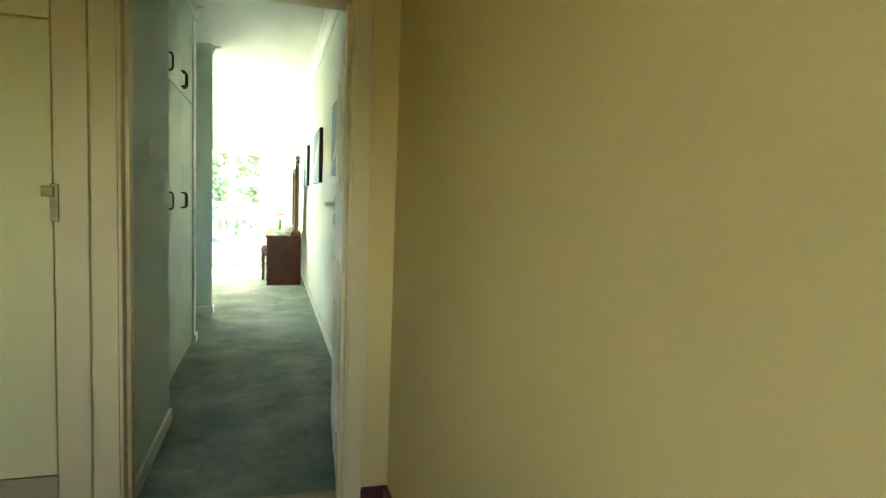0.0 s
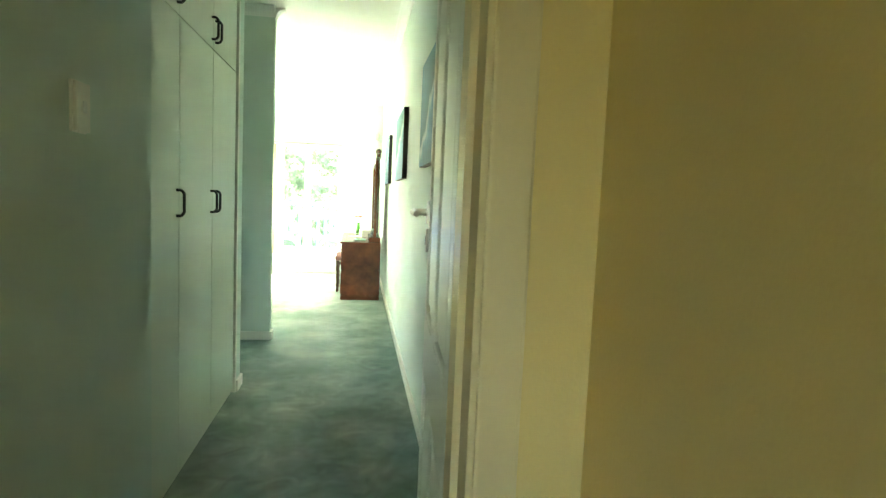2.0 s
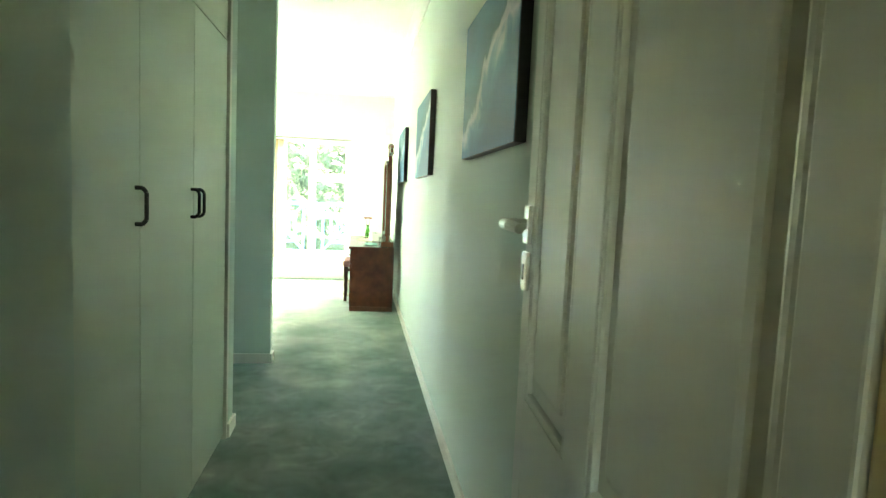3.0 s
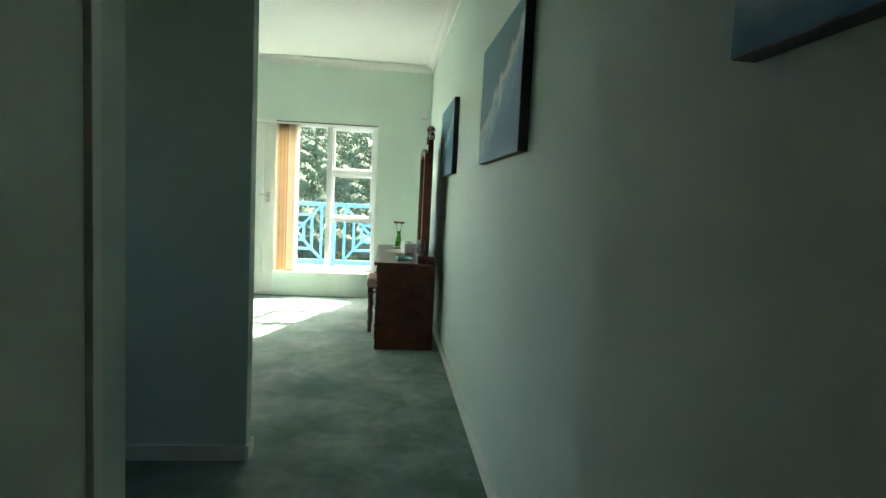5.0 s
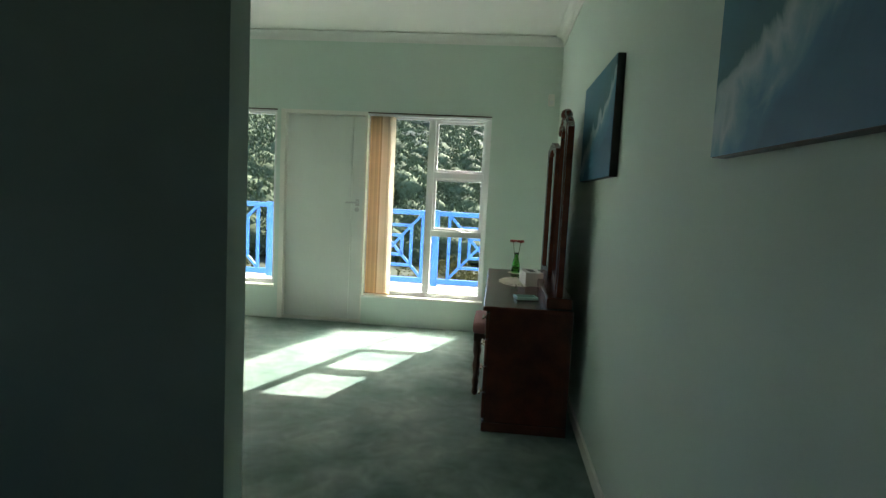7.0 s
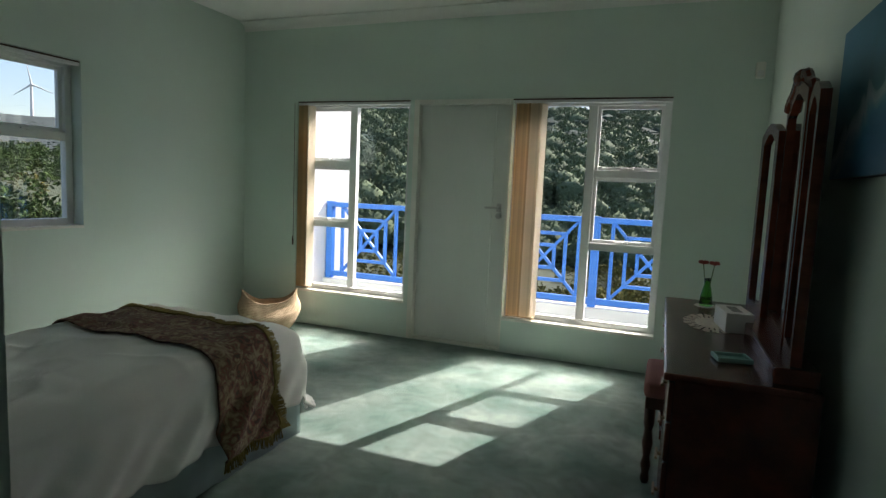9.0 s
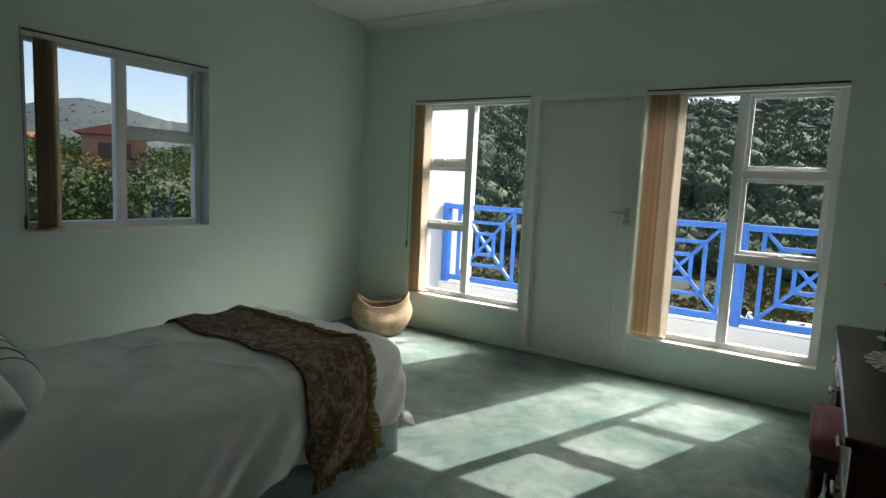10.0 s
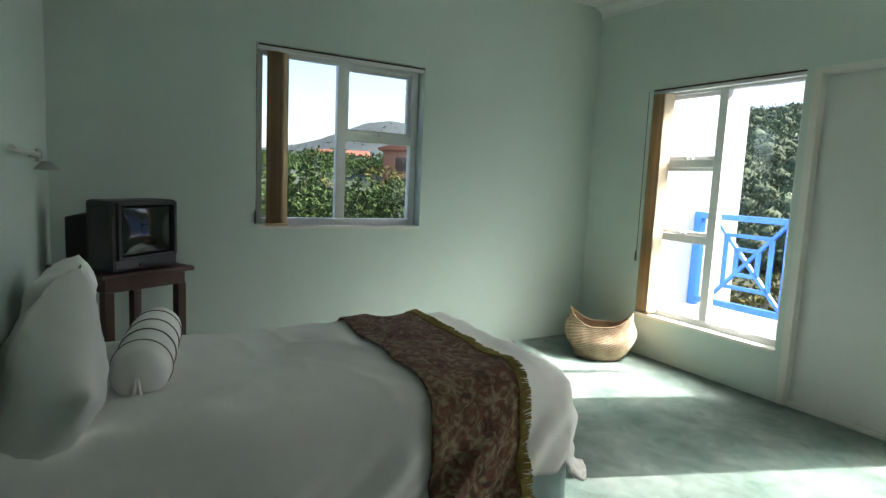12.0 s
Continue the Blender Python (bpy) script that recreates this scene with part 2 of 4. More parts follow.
def rod(bm, a, b, r, seg=10, r2=None):
    a, b = Vector(a), Vector(b)
    d = b - a
    m = Matrix.Translation((a + b) / 2) @ d.to_track_quat("Z", "Y").to_matrix().to_4x4()
    bmesh.ops.create_cone(bm, cap_ends=True, segments=seg, radius1=r, radius2=r if r2 is None else r2, depth=d.length, matrix=m)
    return bm


def bar(bm, a, b, w, h):
    """A square bar from a to b in an upright plane."""
    a, b = Vector(a), Vector(b)
    d = b - a
    m = Matrix.Translation((a + b) / 2) @ d.to_track_quat("Z", "Y").to_matrix().to_4x4() @ Matrix.Diagonal((w, h, d.length, 1))
    bmesh.ops.create_cube(bm, size=1, matrix=m)
    return bm


def lathe(profile, seg=20):
    """A turned shape from (radius, z) pairs."""
    bm = bmesh.new()
    rings = []
    for r, z in profile:
        rings.append([bm.verts.new((r * math.cos(2 * math.pi * i / seg), r * math.sin(2 * math.pi * i / seg), z)) for i in range(seg)])
    for p, q in zip(rings, rings[1:]):
        for i in range(seg):
            bm.faces.new((p[i], p[(i + 1) % seg], q[(i + 1) % seg], q[i]))
    bm.faces.new(list(reversed(rings[0])))
    bm.faces.new(rings[-1])
    return bm


def grid(nu, nv, f):
    bm = bmesh.new()
    vs = [[bm.verts.new(f(i / nu, j / nv)) for j in range(nv + 1)] for i in range(nu + 1)]
    for i in range(nu):
        for j in range(nv):
            bm.faces.new((vs[i][j], vs[i + 1][j], vs[i + 1][j + 1], vs[i][j + 1]))
    return bm


def structure(name, bm, mat, label, category):
    return tagged(part(name, bm, mat), label, category, kind="structure")


def wall_x(y0, y1, x0, x1, z0, z1, holes):
    """Boxes of a wall along x with openings (x0, x1, z0, z1)."""
    rows, x = [], x0
    for a, b, c, d in sorted(holes):
        rows.append((x, a, y0, y1, z0, z1))
        if c > z0:
            rows.append((a, b, y0, y1, z0, c))
        if d < z1:
            rows.append((a, b, y0, y1, d, z1))
        x = b
    rows.append((x, x1, y0, y1, z0, z1))
    return rows


def wall_y(x0, x1, y0, y1, z0, z1, holes):
    return [(c, d, a, b, e, f) for a, b, c, d, e, f in wall_x(x0, x1, y0, y1, z0, z1, holes)]


# ---- the large structure ----
CEILING = 2.85
NORTH, WEST, EAST, SOUTH = 10.90, -3.826, 0.705, 6.91
DOORWALL, DOORBACK, CUPX, HALLX = 2.15, 2.32, -0.33, 0.70
CUPFACE = -0.432
W1, W2, W3 = (-1.135, 0.072, 0.295, 2.105), (-3.205, -2.05, 0.335, 2.105), (8.02, 9.205, 0.972, 2.13)
BDOOR = (-1.96, -1.157)

structure("floor", boxes((WEST, EAST, 2.24, NORTH + 0.05, -0.25, 0.0)), CARPET, "teal green cut pile carpet with worn paler patches", "carpet")
structure("hall_floor", boxes((-1.7, 0.9, -2.6, 2.24, -0.25, -0.006)), HALLFLOOR, "beige tiled floor of the entrance hall", "floor")
structure("ceiling", boxes((WEST - 0.25, EAST + 0.2, DOORWALL, NORTH + 0.25, CEILING, CEILING + 0.15)), CEIL, "smooth white painted bedroom ceiling", "ceiling")
structure("hall_ceiling", boxes((-1.7, 0.9, -2.6, DOORWALL, 2.6, 2.75)), CEIL, "white painted hall ceiling", "ceiling")
structure("wall_north", boxes(*wall_x(NORTH, NORTH + 0.22, WEST - 0.22, EAST + 0.15, -0.25, CEILING, [(W2[0], W2[1], W2[2], W2[3]), (BDOOR[0] - 0.05, BDOOR[1] + 0.02, 0.0, 2.105), W1])), MINT, "pale mint green plastered wall with two tall windows and a door", "wall")
structure("wall_west", boxes(*wall_y(WEST - 0.22, WEST, 5.0, NORTH, -0.25, CEILING, [W3, (5.3, 5.95, 1.2, 2.1)])), MINT, "pale mint green plastered wall with a square window", "wall")
structure("wall_east", boxes((EAST, EAST + 0.15, DOORBACK, NORTH, -0.25, CEILING)), MINT, "pale mint green plastered wall hung with canvas prints", "wall")
structure("wall_south", boxes((WEST, -1.42, SOUTH - 0.12, SOUTH, 0, CEILING), (-1.54, -1.42, 6.565, SOUTH - 0.12, 0, CEILING)), MINT, "pale mint green plastered wall behind the bed", "wall")
structure("wall_pier", boxes((WEST, -0.404, 6.47, 6.565, 0, CEILING)), MINT, "pale mint green end of a partition wall", "wall")
structure("wall_corridor", boxes((-0.52, CUPX, DOORBACK, 3.30, 0, CEILING), (-0.95, -0.52, 3.10, 3.22, 0, CEILING)), MINT, "pale mint green corridor wall with a light switch", "wall")
structure("wall_nib", boxes((WEST, -0.42, 5.13, 5.25, 0, CEILING)), MINT, "white edged wall end beside the built-in cupboards", "wall")
structure("wall_doorway", boxes(*wall_x(DOORWALL, DOORBACK, -1.7, EAST + 0.15, -0.25, CEILING, [(-0.34, 0.545, 0.0, 2.11)])), CREAM, "cream painted wall with the bedroom doorway", "wall")
structure("wall_hall_east", boxes((HALLX, HALLX + 0.2, -2.6, DOORWALL, -0.25, 2.6)), CREAM, "plain cream painted hall wall", "wall")
# The opening is out of view, added to bring daylight onto the east wall.
structure("wall_hall_west", boxes(*wall_y(-1.7, -1.5, -2.6, DOORWALL, -0.25, 2.6, [(-0.9, -0.68, 1.1, 2.0)])), CREAM, "cream painted hall wall with an added light opening", "wall")
# Unseen hole added behind the camera to brighten the cupboard and doorway side.
structure("wall_hall_south", boxes(*wall_x(-2.6, -2.4, -1.5, HALLX, -0.25, 2.6, [(-1.0, -0.3, 1.1, 2.0)])), CREAM, "cream painted hall wall with an unseen opening added for light", "wall")
structure("wall_cupboard_back", boxes((-1.0, -0.95, 3.22, 5.13, 0, CEILING)), MINT, "wall behind the built-in cupboards", "wall")
structure("cupboard_bulkhead", boxes((-0.95, CUPFACE + 0.03, 3.30, 5.13, 2.72, CEILING)), MINT, "mint painted bulkhead over the cupboards", "wall")

# skirtings and cornices
def skirt(rows, mat=GLOSS, name="baseboard", label="narrow white painted skirting board"):
    bm = boxes(*rows, bevel=0.004)
    structure(name, bm, mat, label, "skirting")

skirt([(EAST - 0.016, EAST, DOORBACK + 0.01, NORTH, 0, 0.075)])
skirt([(CUPX, CUPX + 0.016, DOORBACK + 0.01, 3.30, 0, 0.075)])
skirt([(-0.42, -0.404, 5.105, 5.266, 0, 0.075), (-0.51, -0.42, 5.25, 5.266, 0, 0.075)])
skirt([(WEST, -0.404, 6.454, 6.47, 0, 0.075), (-0.404, -0.388, 6.454, 6.565, 0, 0.075)])
skirt([(HALLX - 0.02, HALLX, -2.4, DOORWALL - 0.02, 0, 0.085), (0.585, HALLX, DOORWALL - 0.02, DOORWALL, 0, 0.085)], REDSKIRT, "baseboard_hall", "dark red polished skirting in the hall")


def cornice(name, a, b, out):
    """A coved cornice from a to b; out points into the room. A hairline gap stays under the ceiling."""
    a, b, out = Vector(a), Vector(b), Vector(out)
    bm = bmesh.new()
    prof = [(0, -0.085), (0.008, -0.085)] + [(0.008 + 0.062 * (1 - math.cos(t)), -0.078 + 0.062 * math.sin(t)) for t in [i * math.pi / 10 for i in range(6)]] + [(0.082, -0.012), (0.082, -0.005), (0, -0.005)]
    rings = [[bm.verts.new(p + out * u + Vector((0, 0, CEILING + w))) for u, w in prof] for p in (a, b)]
    k = len(prof)
    for i in range(k):
        bm.faces.new((rings[0][i], rings[1][i], rings[1][(i + 1) % k], rings[0][(i + 1) % k]))
    bm.faces.new(rings[0]), bm.faces.new(list(reversed(rings[1])))
    bmesh.ops.recalc_face_normals(bm, faces=bm.faces)
    structure(name, bm, CEIL, "white coved plaster cornice with a hairline crack above", "cornice")

cornice("trim_cornice_north", (WEST, NORTH, 0), (EAST, NORTH, 0), (0, -1, 0))
cornice("trim_cornice_east", (EAST, DOORBACK, 0), (EAST, NORTH, 0), (-1, 0, 0))
cornice("trim_cornice_pier", (-0.404, 6.47, 0), (-0.404, 6.565, 0), (1, 0, 0))
cornice("trim_cornice_pier_side", (WEST, 6.47, 0), (-0.404, 6.47, 0), (0, -1, 0))
cornice("trim_cornice_nib", (-0.42, 5.13, 0), (-0.42, 5.25, 0), (1, 0, 0))

# bedroom doorway: lining, stop and architrave
JL, JR, DTOP = -0.34, 0.545, 2.11
lining = boxes((JL, JL + 0.035, DOORWALL - 0.002, DOORBACK + 0.002, 0, DTOP), (JR - 0.035, JR, DOORWALL - 0.002, DOORBACK + 0.002, 0, DTOP), (JL + 0.035, JR - 0.035, DOORWALL - 0.002, DOORBACK + 0.002, DTOP - 0.035, DTOP), bevel=0.003)
box(lining, JL + 0.035, JL + 0.048, DOORWALL + 0.06, DOORBACK - 0.05, 0, DTOP - 0.035)
box(lining, JR - 0.048, JR - 0.035, DOORWALL + 0.06, DOORBACK - 0.05, 0, DTOP - 0.035)
door_frame = structure("door_frame_1", lining, CREAMGLOSS, "cream gloss painted door lining of the bedroom", "door frame")
for a, b, c, d in ((JL - 0.062, JL + 0.025, 0.0, DTOP + 0.06), (JR - 0.025, JR + 0.045, 0.0, DTOP + 0.06), (JL + 0.025, JR - 0.025, DTOP - 0.02, DTOP + 0.06)):
    part("architrave", boxes((a, b, DOORWALL - 0.014, DOORWALL - 0.002, c, d), bevel=0.0055), CREAMGLOSS, door_frame)
part("strike_plate", boxes((JL + 0.033, JL + 0.038, DOORBACK - 0.045, DOORBACK - 0.018, 1.15, 1.28), bevel=0.001), BRASS, door_frame, "worn brass strike plate")
for z in (0.21, 1.91):
    part("hinge_plate", rod(boxes((JR - 0.0375, JR - 0.0345, DOORBACK - 0.058, DOORBACK - 0.006, z - 0.05, z + 0.05), bevel=0.001), (JR - 0.04, DOORBACK - 0.004, z - 0.05), (JR - 0.04, DOORBACK - 0.004, z + 0.05), 0.0055, 8), STEEL, door_frame, "steel hinge plate")
structure("door_sill", boxes((JL + 0.035, JR - 0.035, 2.20, 2.28, -0.006, 0.008), bevel=0.003), HALLFLOOR, "low beige threshold strip under the door", "threshold")


# ---- windows ----
def pane_frame(parent, across, x0, x1, z0, z1, y, w=0.045, d=0.045, name="sash"):
    rows = [(x0, x0 + w, y, y + d, z0, z1), (x1 - w, x1, y, y + d, z0, z1), (x0 + w, x1 - w, y, y + d, z0, z0 + w), (x0 + w, x1 - w, y, y + d, z1 - w, z1)]
    if across == "y":
        rows = [(c, e, a, b, f, g) for a, b, c, e, f, g in rows]
    return part(name, boxes(*rows, bevel=0.004), ALU, parent)


def glass_pane(parent, across, x0, x1, z0, z1, y):
    r = (x0, x1, y, y + 0.005, z0, z1)
    if across == "y":
        r = (y, y + 0.005, x0, x1, z0, z1)
    g = part("pane", boxes(r), GLASS, parent)
    g.visible_shadow = False
    return g


def stay(parent, across, x, z, y):
    bm = boxes((x - 0.05, x + 0.05, y - 0.02, y, z - 0.006, z + 0.006), (x - 0.012, x + 0.012, y - 0.03, y, z - 0.012, z + 0.012), bevel=0.002)
    if across == "y":
        bm.free()
        bm = boxes((y, y + 0.02, x - 0.05, x + 0.05, z - 0.006, z + 0.006), (y, y + 0.03, x - 0.012, x + 0.012, z - 0.012, z + 0.012), bevel=0.002)
    part("window_stay", bm, ALU, parent)


def tall_window(name, x0, x1, z0, z1, mull, small_right, label):
    """A tall frame of one long pane beside a column of three."""
    y, w = NORTH + 0.075, 0.05
    win = tagged(new(name), label, "window", kind="structure")
    t1, t2 = z0 + 0.36 * (z1 - z0), z0 + 0.68 * (z1 - z0)
    lo, hi = (mull, x1) if small_right else (x0, mull)
    rows = [(x0, x0 + w, y, y + 0.06, z0, z1), (x1 - w, x1, y, y + 0.06, z0, z1), (x0 + w, x1 - w, y, y + 0.06, z0, z0 + w), (x0 + w, x1 - w, y, y + 0.06, z1 - w, z1), (mull - 0.033, mull + 0.033, y, y + 0.06, z0 + w, z1 - w)]
    a, b = (lo + 0.033, hi - w) if small_right else (lo + w, hi - 0.033)
    rows += [(a, b, y, y + 0.06, t - 0.03, t + 0.03) for t in (t1, t2)]
    part("window_frame", boxes(*rows, bevel=0.004), ALU, win)
    lx0, lx1 = (x0 + w, mull - 0.033) if small_right else (mull + 0.033, x1 - w)
    glass_pane(win, "x", lx0, lx1, z0 + w, z1 - w, y + 0.03)
    glass_pane(win, "x", a, b, z0 + w, t1 - 0.03, y + 0.03)
    for p, q in ((t1 + 0.03, t2 - 0.03), (t2 + 0.03, z1 - w)):
        sash = pane_frame(win, "x", a - 0.012, b + 0.012, p - 0.012, q + 0.012, y + 0.035, 0.038, 0.04)
        glass_pane(sash, "x", a + 0.026, b - 0.026, p + 0.026, q - 0.026, y + 0.055)
        stay(sash, "x", (a + b) / 2, p + 0.01, y + 0.03)
    part("window_sill", boxes((x0, x1, NORTH - 0.012, y, z0 - 0.02, z0 + 0.004), bevel=0.004), GLOSS, win)
    return win


tall_window("window_1", *W1, -0.505, True, "tall white aluminium window with one long pane and three small ones")
tall_window("window_2", *W2, -2.645, False, "tall white aluminium window with three small panes and one long one")


def square_window():
    y0, y1, z0, z1 = W3
    x, w, mull, tr = WEST - 0.16, 0.05, 8.615, 1.60
    win = tagged(new("window_3"), "square white aluminium window in a deep reveal", "window", kind="structure")
    rows = [(x, x + 0.06, y0, y0 + w, z0, z1), (x, x + 0.06, y1 - w, y1, z0, z1), (x, x + 0.06, y0 + w, y1 - w, z0, z0 + w), (x, x + 0.06, y0 + w, y1 - w, z1 - w, z1), (x, x + 0.06, mull - 0.033, mull + 0.033, z0 + w, z1 - w), (x, x + 0.06, mull + 0.033, y1 - w, tr - 0.03, tr + 0.03)]
    part("window_frame", boxes(*rows, bevel=0.004), ALU, win)
    glass_pane(win, "y", y0 + w, mull - 0.033, z0 + w, z1 - w, x + 0.03)
    glass_pane(win, "y", mull + 0.033, y1 - w, z0 + w, tr - 0.03, x + 0.03)
    sash = pane_frame(win, "y", mull + 0.022, y1 - w + 0.012, tr + 0.02, z1 - w + 0.012, x - 0.01, 0.036, 0.04)
    glass_pane(sash, "y", mull + 0.055, y1 - w - 0.02, tr + 0.055, z1 - w - 0.02, x + 0.0)
    stay(sash, "y", mull + 0.28, tr + 0.03, x + 0.06)
    part("window_sill", boxes((x + 0.06, WEST + 0.006, y0, y1, z0 - 0.015, z0 + 0.004), bevel=0.004), GLOSS, win)

square_window()


# ---- vertical blinds drawn aside ----
def blind(name, m, length, top, drop, first, count, step, angle, label, lit_from=99):
    """A head rail along local x with a bunch of turned slats from first on; the last ones coloured as if lit through.
    """
    b = thing(name, m, label, "blind", "vertical blinds")
    part("head_rail", boxes((0, length, -0.02, 0.02, top - 0.03, top), bevel=0.003), ALU, b)
    part("rail_edge", boxes((0, length, -0.026, -0.0205, top - 0.008, top + 0.002)), TIMBER, b, "dark edge of the head rail")
    ca, sa = math.cos(radians(angle)), math.sin(radians(angle))
    slats = {}
    for i in range(count):
        kind = i >= lit_from
        if kind not in slats:
            bm = grid(6, 1, lambda u, v: Vector(((u - 0.5) * 0.089 * ca, (u - 0.5) * 0.089 * sa + 0.004 * math.sin(u * math.pi), -v * drop)))
            slats[kind] = part("slat", bm, BLINDLIT if kind else BLIND, b)
            sol = slats[kind].modifiers.new("thickness", "SOLIDIFY")
            sol.thickness = 0.0012
            ob = slats[kind]
        else:
            ob = new("slat", slats[kind].data)
            ob.parent = b
        ob.location = (first + i * step, random.uniform(-0.004, 0.004), top - 0.035)
    part("bottom_weights", boxes((first - 0.02, first + count * step, -0.03, 0.03, top - 0.045 - drop, top - 0.033 - drop), bevel=0.003), BLIND, b)
    return b

blind("vertical_blind", pose(W1[0], NORTH + 0.028, 0), W1[1] - W1[0], 2.10, 1.74, 0.05, 15, 0.0145, 68, "tan vertical blind bunched at one side of the tall window", 8)
blind("vertical_blind", pose(W2[0], NORTH + 0.028, 0), W2[1] - W2[0], 2.10, 1.70, 0.03, 13, 0.009, 78, "tan vertical blind bunched tightly beside the tall window", 11)
blind("vertical_blind", pose(WEST - 0.035, W3[0], 0, 0, 0, 90), W3[1] - W3[0], 2.125, 1.10, 0.08, 9, 0.0135, 55, "tan vertical blind bunched across the square window")

for x, y, z, n, label in ((W2[0] - 0.03, NORTH - 0.012, 2.09, 1.25, "thin dark blind cord with a small weight"), (WEST + 0.012, W3[0] - 0.012, 2.13, 1.05, "thin dark blind cord hanging beside the square window")):
    cord = thing("blind_cord", pose(x, y, z), label, "cord")
    part("cord", rod(bmesh.new(), (0, 0, 0), (0.003, 0.003, -n), 0.0022, 6), TIMBER, cord)
    part("weight", lathe([(0.003, -n - 0.09), (0.008, -n - 0.08), (0.007, -n - 0.02), (0.003, -n)], 10), TIMBER, cord, smooth=True)


# ---- doors ----
def lever(parent, x, z):
    """A lever on a long plate, on the face towards local +y; the grip points back to the hinge."""
    h = part("door_handle", rod(boxes((x - 0.02, x + 0.02, 0.0, 0.009, z - 0.036, z + 0.036), bevel=0.002), (x, 0.004, z), (x, 0.05, z), 0.011), STEEL, parent, "satin steel lever handle")
    part("lever", rod(rod(bmesh.new(), (x + 0.004, 0.05, z), (x - 0.07, 0.053, z), 0.0105, 12), (x - 0.07, 0.053, z), (x - 0.115, 0.045, z - 0.003), 0.0105, 12, 0.009), STEEL, h)
    part("escutcheon", boxes((x - 0.018, x + 0.018, 0.0, 0.009, z - 0.125, z - 0.052), bevel=0.003), STEEL, h)
    part("keyhole", boxes((x - 0.005, x + 0.005, 0.0085, 0.0105, z - 0.105, z - 0.075)), BLACK, h)
    return h


def panel_door():
    """The open bedroom door: stiles and rails round four moulded panels. Local x runs from the hinge, y is the thickness."""
    W, H, T = 0.83, 2.05, 0.04
    d = thing("door_1", pose(0.505, 2.325, 0.012, 0, 0, 86.2), "white painted panelled bedroom door standing open", "door", kind="structure")
    s, m0, m1, rails = 0.06, 0.41, 0.51, [(0, 0.2), (0.74, 0.92), (1.91, 2.05)]
    rows = [(0, s, 0, T, 0, H), (W - s, W, 0, T, 0, H), (m0, m1, 0, T, 0.2, 1.91)]
    rows += [(s, W - s, 0, T, a, b) for a, b in rails]
    part("door_stiles", boxes(*[(a, b, -e, -c, f, g) for a, b, c, e, f, g in rows], bevel=0.003), DOORWHITE, d)
    for x0, x1 in ((s, m0), (m1, W - s)):
        for z0, z1 in ((0.2, 0.74), (0.92, 1.91)):
            p = bmesh.new()
            box(p, x0, x1, -T + 0.012, -0.012, z0, z1)
            box(p, x0 + 0.045, x1 - 0.045, -T + 0.004, -0.004, z0 + 0.045, z1 - 0.045, bevel=0.012)
            q = part("door_panel", p, DOORWHITE, d)
            part("moulding", boxes((x0, x0 + 0.016, -T + 0.001, -0.001, z0, z1), (x1 - 0.016, x1, -T + 0.001, -0.001, z0, z1), (x0 + 0.016, x1 - 0.016, -T + 0.001, -0.001, z0, z0 + 0.016), (x0 + 0.016, x1 - 0.016, -T + 0.001, -0.001, z1 - 0.016, z1), bevel=0.005), DOORWHITE, q)
    lever(d, W - 0.032, 1.25)
    for z in (0.2, 1.90):
        part("hinge", rod(boxes((-0.006, -0.002, -T, 0, z - 0.05, z + 0.05), bevel=0.001), (-0.004, 0.004, z - 0.05), (-0.004, 0.004, z + 0.05), 0.006, 8), STEEL, d, "steel butt hinge")
    return d

panel_door()


def balcony_door():
    x0, x1 = BDOOR
    y = NORTH + 0.05
    fr = structure("door_frame_2", boxes((x0 - 0.05, x0, NORTH - 0.004, y + 0.08, 0, 2.105), (x1, x1 + 0.02, NORTH + 0.0, y + 0.08, 0, 2.105), (x0, x1, NORTH - 0.004, y + 0.08, 2.065, 2.105), bevel=0.004), GLOSS, "white painted frame of the balcony door", "door frame")
    d = thing("door_2", Matrix(), "plain white flush balcony door, closed", "door", kind="structure")
    part("door_leaf", boxes((x0 + 0.004, x1 - 0.13, y, y + 0.04, 0.03, 2.061), bevel=0.003), DOORWHITE, d)
    part("door_edge_board", boxes((x1 - 0.127, x1 - 0.003, y + 0.002, y + 0.04, 0.03, 2.061), bevel=0.003), DOORWHITE, d)
    h = part("door_handle", rod(boxes((x1 - 0.085, x1 - 0.045, y - 0.008, y - 0.001, 1.18, 1.25), bevel=0.003), (x1 - 0.065, y, 1.215), (x1 - 0.065, y - 0.05, 1.215), 0.011), STEEL, d, "satin steel lever handle")
    part("lever", rod(bmesh.new(), (x1 - 0.06, y - 0.05, 1.215), (x1 - 0.175, y - 0.048, 1.213), 0.009, 10), STEEL, h)
    part("cylinder_lock", rod(bmesh.new(), (x1 - 0.065, y, 1.145), (x1 - 0.065, y - 0.02, 1.145), 0.024, 16), STEEL, d, "round steel lock rose")
    part("hinge", boxes((x1 - 0.006, x1 + 0.008, y - 0.006, y, 0.62, 0.75), bevel=0.002), BRASS, d, "brass hinge")
    part("sill_strip", boxes((x0, x1, NORTH + 0.01, y + 0.06, 0.002, 0.028), bevel=0.004), GLOSS, fr)

balcony_door()


